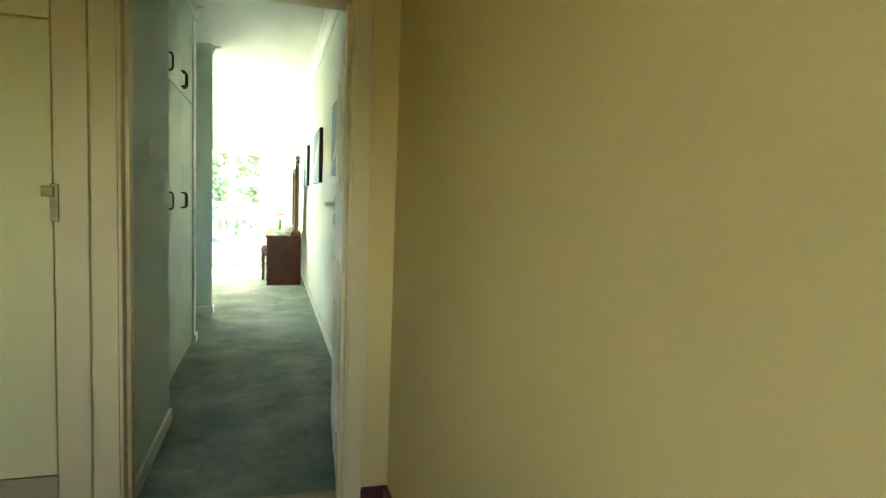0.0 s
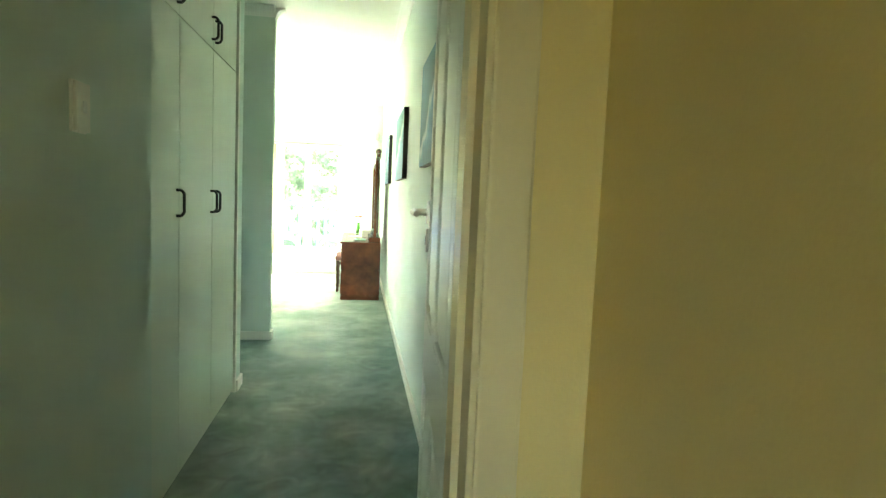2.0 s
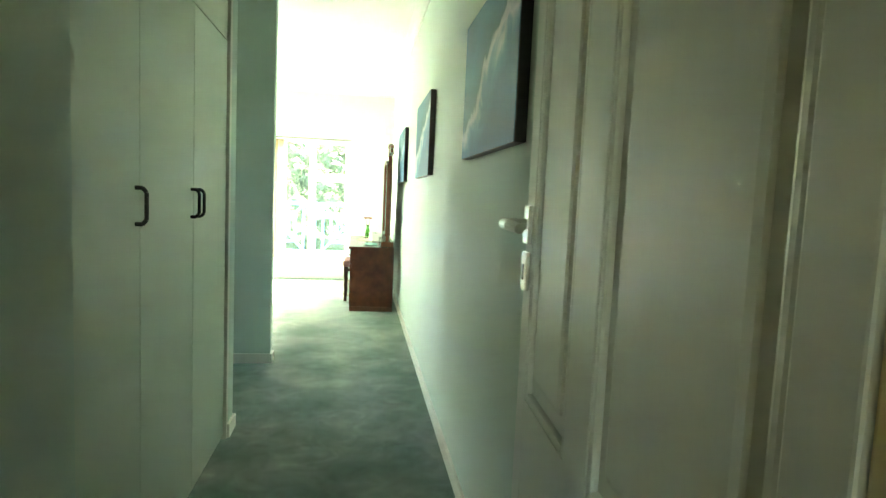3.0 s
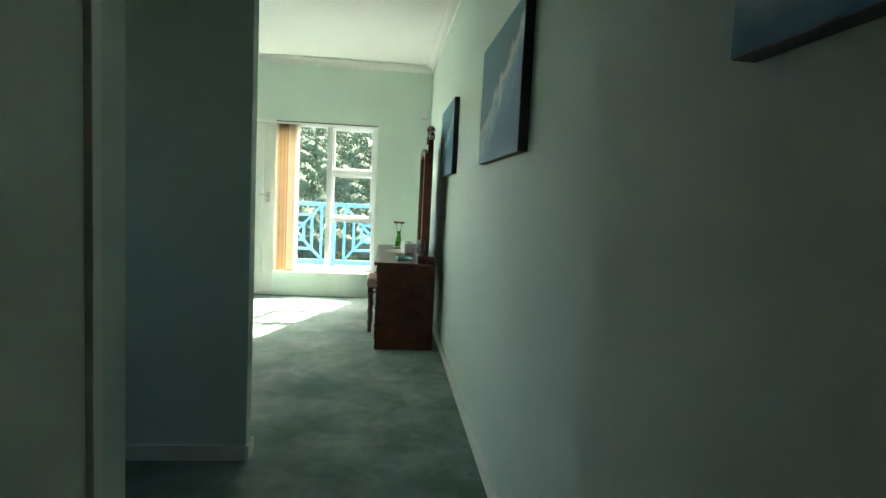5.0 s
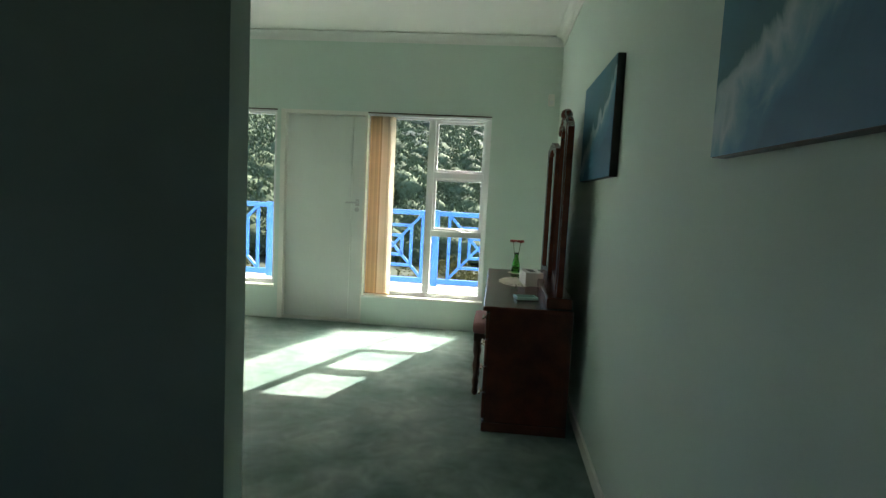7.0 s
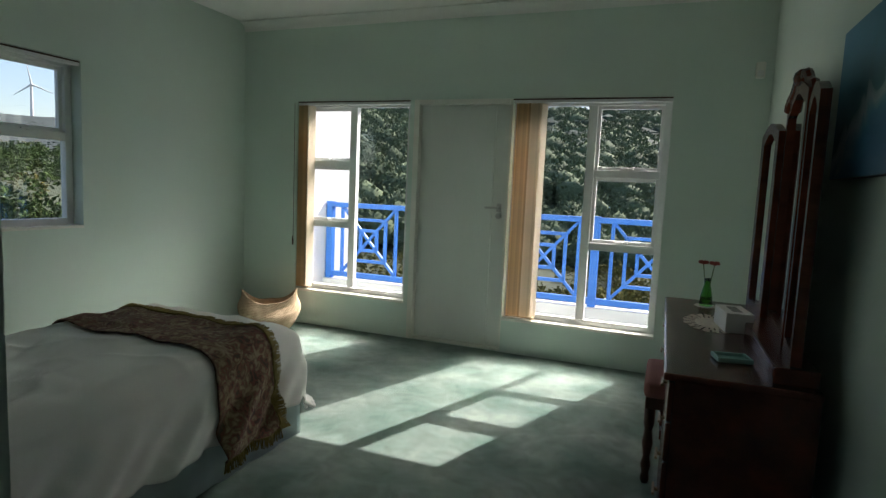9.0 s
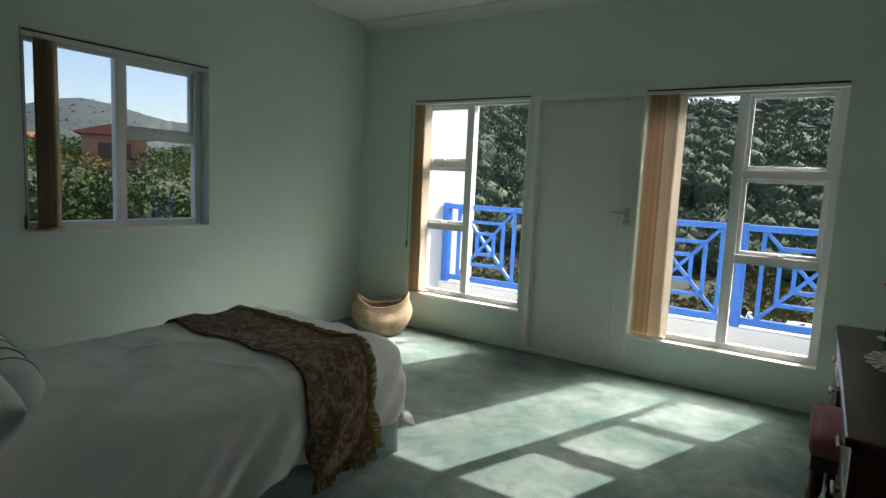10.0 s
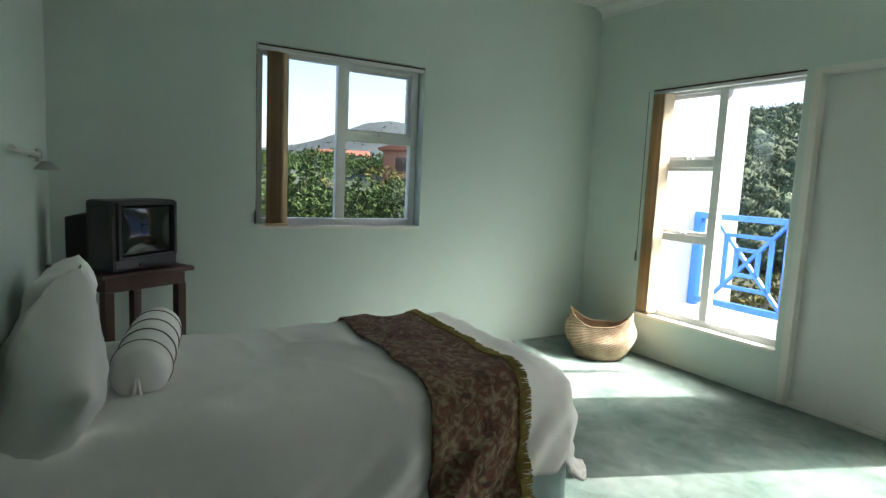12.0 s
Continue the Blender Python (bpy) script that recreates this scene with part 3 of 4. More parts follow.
def hall_cupboard():
    y = DOORWALL
    c = thing("hall_cupboard", Matrix(), "pale cream built-in hall cupboard with a brass latch", "cupboard")
    part("cupboard_frame", boxes((-0.512, -0.405, y - 0.022, y - 0.002, 0, 2.3), (-1.45, -1.37, y - 0.022, y - 0.002, 0, 2.3), bevel=0.005), CREAMGLOSS, c)
    part("door", boxes((-1.365, -0.517, y - 0.016, y - 0.002, 0.262, 1.862), bevel=0.003), HALLPANEL, c)
    part("top_door", boxes((-1.365, -0.517, y - 0.016, y - 0.002, 1.869, 2.3), bevel=0.003), HALLPANEL, c)
    part("plinth", boxes((-1.365, -0.517, y - 0.012, y - 0.002, 0.0, 0.257), bevel=0.002), HALLFLOOR, c)
    part("latch", boxes((-0.522, -0.495, y - 0.03, y - 0.022, 1.18, 1.31), (-0.545, -0.508, y - 0.038, y - 0.026, 1.265, 1.30), bevel=0.003), BRASS, c, "worn brass latch")

hall_cupboard()


# ---- corridor ----
def d_handle(parent, y, z):
    bm = bmesh.new()
    x, r, h = CUPFACE, 0.0065, 0.055
    pts = [(x, y, z - h), (x + 0.02, y, z - h), (x + 0.032, y, z - h + 0.014), (x + 0.032, y, z + h - 0.014), (x + 0.02, y, z + h), (x, y, z + h)]
    for a, b in zip(pts, pts[1:]):
        rod(bm, a, b, r, 8)
    part("handle", bm, BLACK, parent, "black plastic D handle")


def built_in_cupboards():
    x = CUPFACE
    edges = [3.28, 3.945, 4.52, 5.085]
    sides = ["r", "r", "l"]
    for i in range(3):
        a, b = edges[i] + 0.002, edges[i + 1] - 0.002
        c = thing("built_in_cupboard", Matrix(), "pale green laminate built-in cupboard with black handles", "cupboard", "corridor cupboards")
        part("carcass", boxes((-0.94, x - 0.02, max(a, 3.305), b, 0.07, 2.72)), CUPBOARD, c)
        part("plinth", boxes((-0.94, x - 0.012, max(a, 3.305), b, 0.0, 0.07)), CUPBOARD, c)
        lo = part("door", boxes((x - 0.018, x, max(a, 3.305), b, 0.03, 2.022), bevel=0.002), CUPBOARD, c)
        up = part("upper_door", boxes((x - 0.018, x, max(a, 3.305), b, 2.028, 2.715), bevel=0.002), CUPBOARD, c)
        hy = b - 0.035 if sides[i] == "r" else a + 0.035
        d_handle(lo, hy, 1.24)
        d_handle(up, hy, 2.125)
    structure("trim_cupboard", boxes((-0.51, -0.417, 5.088, 5.128, 0, 2.72), bevel=0.003), GLOSS, "white painted post at the cupboard end", "trim")

built_in_cupboards()


def light_switch():
    s = thing("light_switch", pose(CUPX, 2.80, 1.485), "white plastic light switch on the corridor wall", "switch")
    part("back_plate", boxes((0, 0.008, -0.037, 0.037, -0.06, 0.06), bevel=0.003), GLOSS, s)
    part("face_plate", boxes((0.008, 0.017, -0.035, 0.035, -0.057, 0.057), bevel=0.003), GLOSS, s)
    part("rocker", boxes((0.017, 0.022, -0.008, 0.008, -0.014, 0.014), bevel=0.002), CARD, s)

light_switch()


def canvas(y, width, z, height, seed, label):
    c = thing("canvas_print", pose(EAST - 0.002, y, z), label, "picture", "seascape canvases")
    part("stretched_edge", boxes((-0.036, 0, -width / 2, width / 2, -height / 2, height / 2), bevel=0.003), BLACK, c, "black canvas edge")
    part("picture_face", boxes((-0.0385, -0.0362, -width / 2 + 0.002, width / 2 - 0.002, -height / 2 + 0.002, height / 2 - 0.002)), painting_material("seascape print", seed), c)

canvas(4.115, 0.86, 1.75, 0.55, 1.3, "blue seascape canvas print with black edges on the wall")
canvas(6.27, 0.88, 1.728, 0.552, 4.1, "blue seascape canvas print of a breaking white wave")
canvas(8.435, 0.93, 1.73, 0.55, 7.7, "smaller teal seascape canvas print with black edges")


# ---- dressing table and what stands on it ----
def dressing_table():
    x0, x1, y0, y1, H = 0.145, 0.63, 8.485, 10.20, 0.727
    d = thing("dressing_table", Matrix(), "polished mahogany dressing table with two drawer pedestals", "dressing table")
    part("table_top", boxes((x0 - 0.02, x1, y0 - 0.02, y1 + 0.02, H - 0.028, H), bevel=0.008), MAHOG, d)
    part("apron", boxes((x0 + 0.02, x1, y0 + 0.55, y1 - 0.55, H - 0.15, H - 0.028)), MAHOG, d)
    dr = part("drawer", boxes((x0 + 0.004, x0 + 0.02, y0 + 0.56, y1 - 0.56, H - 0.145, H - 0.035), bevel=0.004), MAHOG, d)
    part("handle", rod(bmesh.new(), (x0 - 0.012, 9.30, H - 0.09), (x0 - 0.012, 9.39, H - 0.09), 0.006), BRASS, dr)
    for a, b in ((y0, y0 + 0.55), (y1 - 0.55, y1)):
        part("pedestal", boxes((x0 + 0.02, x1, a, b, 0.055, H - 0.028), bevel=0.003), MAHOG, d)
        part("plinth", boxes((x0 + 0.004, x1, a - 0.012, b + 0.012, 0.0, 0.055), bevel=0.006), MAHOG, d)
        for k in range(4):
            z0 = 0.07 + k * 0.155
            w = part("drawer", boxes((x0, x0 + 0.02, a + 0.012, b - 0.012, z0, z0 + 0.147), bevel=0.006), MAHOG, d)
            part("handle", rod(rod(bmesh.new(), (x0 - 0.018, (a + b) / 2 - 0.05, z0 + 0.07), (x0 - 0.018, (a + b) / 2 + 0.05, z0 + 0.07), 0.006), (x0, (a + b) / 2, z0 + 0.07), (x0 - 0.018, (a + b) / 2, z0 + 0.07), 0.008), BRASS, w)


def arched_frame(w, h, rise, rim, depth, n=18):
    """A frame and its glass with a bowed head. Local x across, z up, y the thickness."""
    def top(u, k):
        return h - k + rise * (math.sin(math.pi * u) ** 1.3)
    outer, inner = [], []
    for i in range(n + 1):
        u = i / n
        outer.append(((u - 0.5) * w, top(u, 0)))
        inner.append(((u - 0.5) * (w - 2 * rim), top(u, rim)))
    outer, inner = [(-w / 2, 0)] + outer + [(w / 2, 0)], [(-w / 2 + rim, rim)] + inner + [(w / 2 - rim, rim)]
    fb, gb = bmesh.new(), bmesh.new()
    ring = [[fb.verts.new((x, y, z)) for x, z in loop] for y, loop in ((0, outer), (0, inner), (depth, outer), (depth, inner))]
    k = len(outer)
    for i in range(k):
        j = (i + 1) % k
        fb.faces.new((ring[0][i], ring[0][j], ring[1][j], ring[1][i]))
        fb.faces.new((ring[2][j], ring[2][i], ring[3][i], ring[3][j]))
        fb.faces.new((ring[0][j], ring[0][i], ring[2][i], ring[2][j]))
        fb.faces.new((ring[1][i], ring[1][j], ring[3][j], ring[3][i]))
    bmesh.ops.recalc_face_normals(fb, faces=fb.faces)
    gb.faces.new([gb.verts.new((x, depth * 0.5, z)) for x, z in inner])
    r = bmesh.ops.extrude_face_region(gb, geom=gb.faces[:])
    bmesh.ops.translate(gb, verts=[v for v in r["geom"] if isinstance(v, bmesh.types.BMVert)], vec=(0, depth * 0.3, 0))
    bmesh.ops.recalc_face_normals(gb, faces=gb.faces)
    return fb, gb


def triple_mirror():
    m = thing("triple_mirror", pose(0.55, 9.18, 0.727), "dark mahogany three-fold dressing mirror with arched crest", "mirror")
    part("mirror_base", boxes((-0.07, 0.075, -0.66, 0.66, 0.0, 0.06), bevel=0.008), MAHOG, m)
    for y, w, h, rise, ang in ((0, 0.60, 1.02, 0.07, -3), (-0.46, 0.32, 0.96, 0.05, -5), (0.46, 0.32, 0.92, 0.05, 5)):
        fb, gb = arched_frame(w, h, rise, 0.05, 0.035)
        f = part("mirror_frame", fb, MAHOG, m)
        f.matrix_local = pose(0.025 if not y else 0.0, y, 0.06, 0, 0, -90 + ang)
        part("mirror_glass", gb, MIRROR, f)
    crest = bmesh.new()
    for s in (-1, 1):
        pts = [(0.04, s * (0.03 + 0.24 * t), 1.17 - 0.11 * t * t + 0.012 * math.sin(9 * t)) for t in [i / 10 for i in range(11)]]
        for a, b in zip(pts, pts[1:]):
            rod(crest, a, b, 0.022, 8, 0.02)
    bmesh.ops.create_icosphere(crest, subdivisions=2, radius=0.04, matrix=Matrix.Translation((0.04, 0, 1.17)))
    part("crest", crest, MAHOG, m, "carved mahogany crest")


def stool():
    s = thing("dressing_stool", pose(0.225, 9.29, 0), "small dark wood stool with dusty pink padded seat", "stool")
    pad = boxes((-0.17, 0.17, -0.235, 0.235, 0.42, 0.50), bevel=0.03)
    part("seat", pad, PINK, s, "dusty pink padded seat", True)
    part("seat_frame", boxes((-0.16, 0.16, -0.225, 0.225, 0.37, 0.425), bevel=0.005), DARKWOOD, s)
    prof = [(0.016, 0), (0.022, 0.02), (0.016, 0.05), (0.024, 0.09), (0.015, 0.13), (0.026, 0.2), (0.016, 0.26), (0.025, 0.29), (0.025, 0.375)]
    for a in (-0.135, 0.135):
        for b in (-0.2, 0.2):
            part("leg", lathe(prof, 12), DARKWOOD, s, smooth=True).location = (a, b, 0)


def vase():
    v = thing("bud_vase", pose(0.35, 10.0, 0.730), "green glass bud vase with two red flowers", "vase")
    part("vase_body", lathe([(0.034, 0), (0.037, 0.01), (0.033, 0.06), (0.022, 0.11), (0.015, 0.14), (0.02, 0.165), (0.017, 0.165), (0.012, 0.14), (0.019, 0.11), (0.029, 0.06), (0.031, 0.012), (0.001, 0.01)], 20), GREENGLASS, v, smooth=True)
    for a, b in ((-0.03, 0.01), (0.028, -0.012)):
        st = part("stem", rod(bmesh.new(), (0, 0, 0.02), (a, b, 0.25), 0.0028, 6), STEM, v)
        fl = bmesh.new()
        for k in range(16):
            t = 2 * math.pi * k / 16
            rod(fl, (a, b, 0.25), (a + 0.027 * math.cos(t), b + 0.027 * math.sin(t), 0.258 + 0.006 * (k % 2)), 0.004, 5, 0.008)
        bmesh.ops.create_icosphere(fl, subdivisions=1, radius=0.012, matrix=Matrix.Translation((a, b, 0.255)))
        part("flower", fl, RED, st, "red daisy-like flower")


def tissue_box():
    t = thing("tissue_box", pose(0.44, 9.42, 0.729, 0, 0, 8), "white card tissue box with dark slot", "tissue box")
    part("box_body", boxes((-0.062, 0.062, -0.12, 0.12, 0, 0.095), bevel=0.003), CARD, t)
    part("slot", boxes((-0.022, 0.022, -0.07, 0.07, 0.0945, 0.0965), bevel=0.0005), BLACK, t)
    part("side_slot", boxes((-0.022, 0.022, 0.1195, 0.1212, 0.035, 0.095)), BLACK, t)


def doily(name, x, y, rx, ry, label):
    bm = bmesh.new()
    n = 72
    c = [bm.verts.new((0, 0, 0.0015))]
    rings = []
    for k, f in ((0, 0.35), (1, 0.6), (2, 0.8), (3, 1.0)):
        rings.append([bm.verts.new((rx * f * (1 + (0.07 * abs(math.sin(6 * t)) if k == 3 else 0)) * math.cos(t), ry * f * (1 + (0.07 * abs(math.sin(6 * t)) if k == 3 else 0)) * math.sin(t), 0.002)) for t in [2 * math.pi * i / n for i in range(n)]])
    for i in range(n):
        bm.faces.new((c[0], rings[0][i], rings[0][(i + 1) % n]))
        bm.faces.new((rings[0][i], rings[1][i], rings[1][(i + 1) % n], rings[0][(i + 1) % n]))
        if i % 3:
            bm.faces.new((rings[1][i], rings[2][i], rings[2][(i + 1) % n], rings[1][(i + 1) % n]))
        if i % 4:
            bm.faces.new((rings[2][i], rings[3][i], rings[3][(i + 1) % n], rings[2][(i + 1) % n]))
    r = bmesh.ops.extrude_face_region(bm, geom=bm.faces[:])
    bmesh.ops.translate(bm, verts=[v for v in r["geom"] if isinstance(v, bmesh.types.BMVert)], vec=(0, 0, 0.001))
    o = part(name, bm, LACE)
    o.location = (x, y, 0.727)
    return tagged(o, label, "doily")


def dish():
    d = thing("trinket_dish", pose(0.375, 8.77, 0.729, 0, 0, 12), "small square aqua glazed trinket dish", "dish")
    bm = boxes((-0.06, 0.06, -0.045, 0.045, 0, 0.006), bevel=0.002)
    for r in ((-0.066, -0.056, -0.05, 0.05, 0.002, 0.02), (0.056, 0.066, -0.05, 0.05, 0.002, 0.02), (-0.056, 0.056, -0.05, -0.042, 0.002, 0.02), (-0.056, 0.056, 0.042, 0.05, 0.002, 0.02)):
        box(bm, *r, bevel=0.003)
    part("dish_body", bm, AQUA, d)

dressing_table()
triple_mirror()
stool()
vase()
tissue_box()
doily("lace_doily", 0.35, 9.49, 0.13, 0.22, "scalloped cream lace doily on the dressing table")
doily("lace_doily", 0.35, 10.0, 0.06, 0.07, "small round cream lace doily under the vase")
dish()

sn = thing("motion_sensor", pose(0.62, NORTH - 0.002, 2.27), "small white alarm motion sensor high on the wall", "sensor")
part("sensor_body", boxes((-0.03, 0.03, -0.045, 0, -0.055, 0.055), bevel=0.012), GLOSS, sn)
part("lens", boxes((-0.02, 0.02, -0.048, -0.044, -0.045, -0.005), bevel=0.001), CARD, sn)


# ---- bed ----
BX0, BX1, BY0, BY1, BTOP = -2.70, -1.65, 6.94, 8.81, 0.60


def drape(a, b, lift, folds=0.02):
    """Where a point of the cover lies: a across from the far side, b along from the head; beyond the top's edges it hangs."""
    W, L, R = BX1 - BX0, BY1 - BY0, 0.09
    da = a - (W - R) if a > W - R else (a - R if a < R else 0.0)
    db = b - (L - R) if b > L - R else 0.0
    d = math.hypot(da, db)
    ca, cb = min(max(a, R), W - R), min(b, L - R)
    d0, d = max(d, 1e-9), (d if d < 0.47 else 0.47 + (d - 0.47) * 0.3)
    x, y, z = BX0 + ca, BY0 + cb, BTOP
    z += 0.012 * noise.noise((a * 2.2, b * 2.2, 0.3)) + 0.02 * noise.noise((a * 6 + b * 3, b * 4 - a * 2, 1.3)) + 0.014 * max(0.0, noise.noise((a * 3 - b * 5, b * 2, 5.0)))
    crease = 1 - abs(noise.noise((a * 1.6 + b * 1.1, b * 3.4 - a * 1.5, 8.0)))
    z += 0.010 * crease ** 9 - 0.006 * (1 - abs(noise.noise((a * 4.0, b * 1.7 + a, 2.0)))) ** 8
    if d > 1e-6:
        ux, uy = da / d0, db / d0
        arc = R * math.pi / 2
        if d < arc:
            t = d / R
            out, drop = R * math.sin(t), R * (1 - math.cos(t))
            nx, nz = math.sin(t), math.cos(t)
        else:
            h = d - arc
            run = b * 1.0 + a * 1.0
            wave = folds * min(1, h * 5) * (math.sin(run * 17 + 2 * noise.noise((run * 2, 0, 0))) + 0.6 * math.sin(run * 39))
            out, drop = R + 0.16 * h + wave, R + h * 0.985
            nx, nz = 1, 0.1
        x += ux * (out + lift * nx)
        y += uy * (out + lift * nx)
        z += -drop + lift * nz
    else:
        z += lift
    return Vector((x, y, max(z, 0.012)))


def bed():
    b = thing("single_bed", Matrix(), "single bed made up with a white duvet and pale valance", "bed")
    part("bed_base", boxes((BX0 + 0.04, BX1 - 0.04, BY0, BY1 - 0.04, 0.08, 0.34), bevel=0.01), VALANCE, b)
    part("mattress", boxes((BX0 + 0.03, BX1 - 0.03, BY0, BY1 - 0.03, 0.345, 0.575), bevel=0.04), LINEN, b, "white mattress", True)
    val = bmesh.new()
    path = [(BX1 - 0.02, BY0 + 0.01), (BX1 - 0.02, BY1 - 0.02), (BX0 + 0.02, BY1 - 0.02), (BX0 + 0.02, BY0 + 0.01)]
    for (xa, ya), (xb, yb) in zip(path, path[1:]):
        n = 70
        nx, ny = (yb - ya), -(xb - xa)
        ln = math.hypot(nx, ny)
        nx, ny = -nx / ln, -ny / ln
        prev = None
        for i in range(n + 1):
            t = i / n
            wv = 0.007 * math.sin(t * 46) + 0.004 * math.sin(t * 101)
            x, y = xa + (xb - xa) * t, ya + (yb - ya) * t
            cur = (val.verts.new((x, y, 0.36)), val.verts.new((x - nx * wv, y - ny * wv, 0.012)))
            if prev:
                val.faces.new((prev[0], cur[0], cur[1], prev[1]))
            prev = cur
    o = part("valance", val, VALANCE, b, "pale blue gathered valance", True)
    o.modifiers.new("thickness", "SOLIDIFY").thickness = 0.003
    W, L = BX1 - BX0, BY1 - BY0
    def f(u, v):
        a, bb = -0.28 + u * (W + 0.62), v * (L + 0.42)
        return drape(a, bb, 0.012)
    o = part("duvet", grid(120, 150, f), LINEN, b, "white cotton duvet hanging over the sides", True)
    o.modifiers.new("thickness", "SOLIDIFY").thickness = 0.012
    r = thing("bed_runner", Matrix(), "brown and gold brocade bed runner with olive fringe", "bed runner")
    lo, hi = 1.17, 1.54
    def g(u, v):
        a = -0.12 + u * (W + 0.58)
        skew = 0.06 * (1 - u)
        return drape(a, lo + v * (hi - lo) + skew, 0.03)
    o = part("runner_cloth", grid(110, 36, g), BROCADE, r, smooth=True)
    o.modifiers.new("thickness", "SOLIDIFY").thickness = 0.006
    fr = bmesh.new()
    rng = random.Random(4)
    for k in range(700):
        u = k / 699
        a = -0.12 + u * (W + 0.58)
        skew = 0.06 * (1 - u)
        p = drape(a, hi - 0.005 + skew, 0.032)
        q = drape(a + rng.uniform(-0.012, 0.012), hi + 0.045 + skew, 0.028 + rng.uniform(0, 0.012))
        rod(fr, p, q, 0.004, 4, 0.002)
    part("fringe", fr, FRINGE, r, "olive green fringe")
    end = bmesh.new()
    for k in range(160):
        v = k / 159
        p = drape(W + 0.455, lo + v * (hi - lo), 0.03)
        q = p + Vector((rng.uniform(-0.01, 0.012), rng.uniform(-0.012, 0.012), -0.05))
        rod(end, p, q, 0.003, 4, 0.0015)
    part("end_fringe", end, FRINGE, r, "olive green fringe")


def cushion(w, h, t, n=26, pinch=0.1, seed=0):
    """A stuffed square with pointed corners, standing in x and z."""
    bm = bmesh.new()
    sides = []
    for s in (-1, 1):
        rows = []
        for i in range(n + 1):
            row = []
            for j in range(n + 1):
                u, v = i / n * 2 - 1, j / n * 2 - 1
                k = max(0.0, (1 - u ** 4) * (1 - v ** 4)) ** 0.55
                inset = 1 - pinch * (1 - abs(u)) * abs(v) ** 2, 1 - pinch * (1 - abs(v)) * abs(u) ** 2
                wob = 0.018 * noise.noise((u * 2.1 + seed, v * 2.1, s)) + 0.008 * noise.noise((u * 6, v * 6 + seed, s))
                row.append((u * w / 2 * inset[1] ** 1, s * (t / 2 * k + wob * k), v * h / 2 * inset[0]))
            rows.append(row)
        sides.append(rows)
    for rows in sides:
        vs = [[bm.verts.new(p) for p in row] for row in rows]
        for i in range(n):
            for j in range(n):
                bm.faces.new((vs[i][j], vs[i + 1][j], vs[i + 1][j + 1], vs[i][j + 1]))
    bmesh.ops.remove_doubles(bm, verts=bm.verts, dist=0.0005)
    bmesh.ops.recalc_face_normals(bm, faces=bm.faces)
    return bm


def pillows():
    for name, m, w, h, t, seed, label in (("pillow", pose(-1.90, 7.03, 0.705, -26, 24, 3), 0.60, 0.45, 0.2, 1, "large square white pillow propped on the bed"), ("pillow", pose(-2.44, 7.02, 0.74, -14, 0, -3), 0.56, 0.46, 0.2, 5, "white pillow leaning against the wall")):
        p = part(name, cushion(w, h, t, seed=seed), LINEN, smooth=True)
        p.matrix_world = m
        tagged(p, label, "pillow", "white pillows")
    b = thing("bolster", pose(-2.28, 7.315, 0.672, 0, 90, -9), "white cylindrical bolster with drawstring end", "bolster")
    prof = [(r * 0.88, z * 0.93) for r, z in ((0.012, -0.36), (0.05, -0.352), (0.085, -0.335), (0.1, -0.3), (0.104, -0.2), (0.102, -0.08), (0.106, 0.0), (0.102, 0.1), (0.105, 0.22), (0.1, 0.3), (0.085, 0.335), (0.05, 0.352), (0.012, 0.36))]
    bm = lathe(prof, 40)
    for v in bm.verts:
        r = math.hypot(v.co.x, v.co.y)
        if abs(v.co.z) > 0.285 and r > 0.02:
            t = math.atan2(v.co.y, v.co.x)
            k = 1 + 0.06 * math.sin(t * 20)
            v.co.x, v.co.y = v.co.x * k, v.co.y * k
    part("bolster_body", bm, LINEN, b, smooth=True)
    for z in (-0.2, -0.06, 0.08, 0.22):
        part("stitched_band", lathe([(0.0925, z - 0.003), (0.0945, z - 0.0015), (0.0945, z + 0.0015), (0.0925, z + 0.003)], 40), STITCH, b, "grey stitched band", True)
    tie = bmesh.new()
    for s in (-1, 1):
        rod(tie, (0, 0, 0.33), (0.05, s * 0.012, 0.35), 0.006, 8)
        rod(tie, (0.05, s * 0.012, 0.35), (0.085, s * 0.03, 0.345), 0.006, 8, 0.004)
    part("drawstring", tie, LINEN, b)

bed()
pillows()


# ---- television corner ----
def tv_table():
    t = thing("side_table", pose(-3.44, 7.245, -0.016, 0, 0, 30), "dark wood side table with straight legs", "table")
    top = boxes((-0.24, 0.26, -0.25, 0.25, 0.795, 0.82), bevel=0.008)
    part("table_top", top, DARKWOOD, t)
    part("apron", boxes((-0.21, 0.225, -0.215, 0.215, 0.725, 0.795), bevel=0.003), DARKWOOD, t)
    for a in (-0.195, 0.205):
        for b in (-0.195, 0.195):
            part("leg", boxes((a - 0.024, a + 0.024, b - 0.024, b + 0.024, 0.016, 0.73), bevel=0.004), DARKWOOD, t)


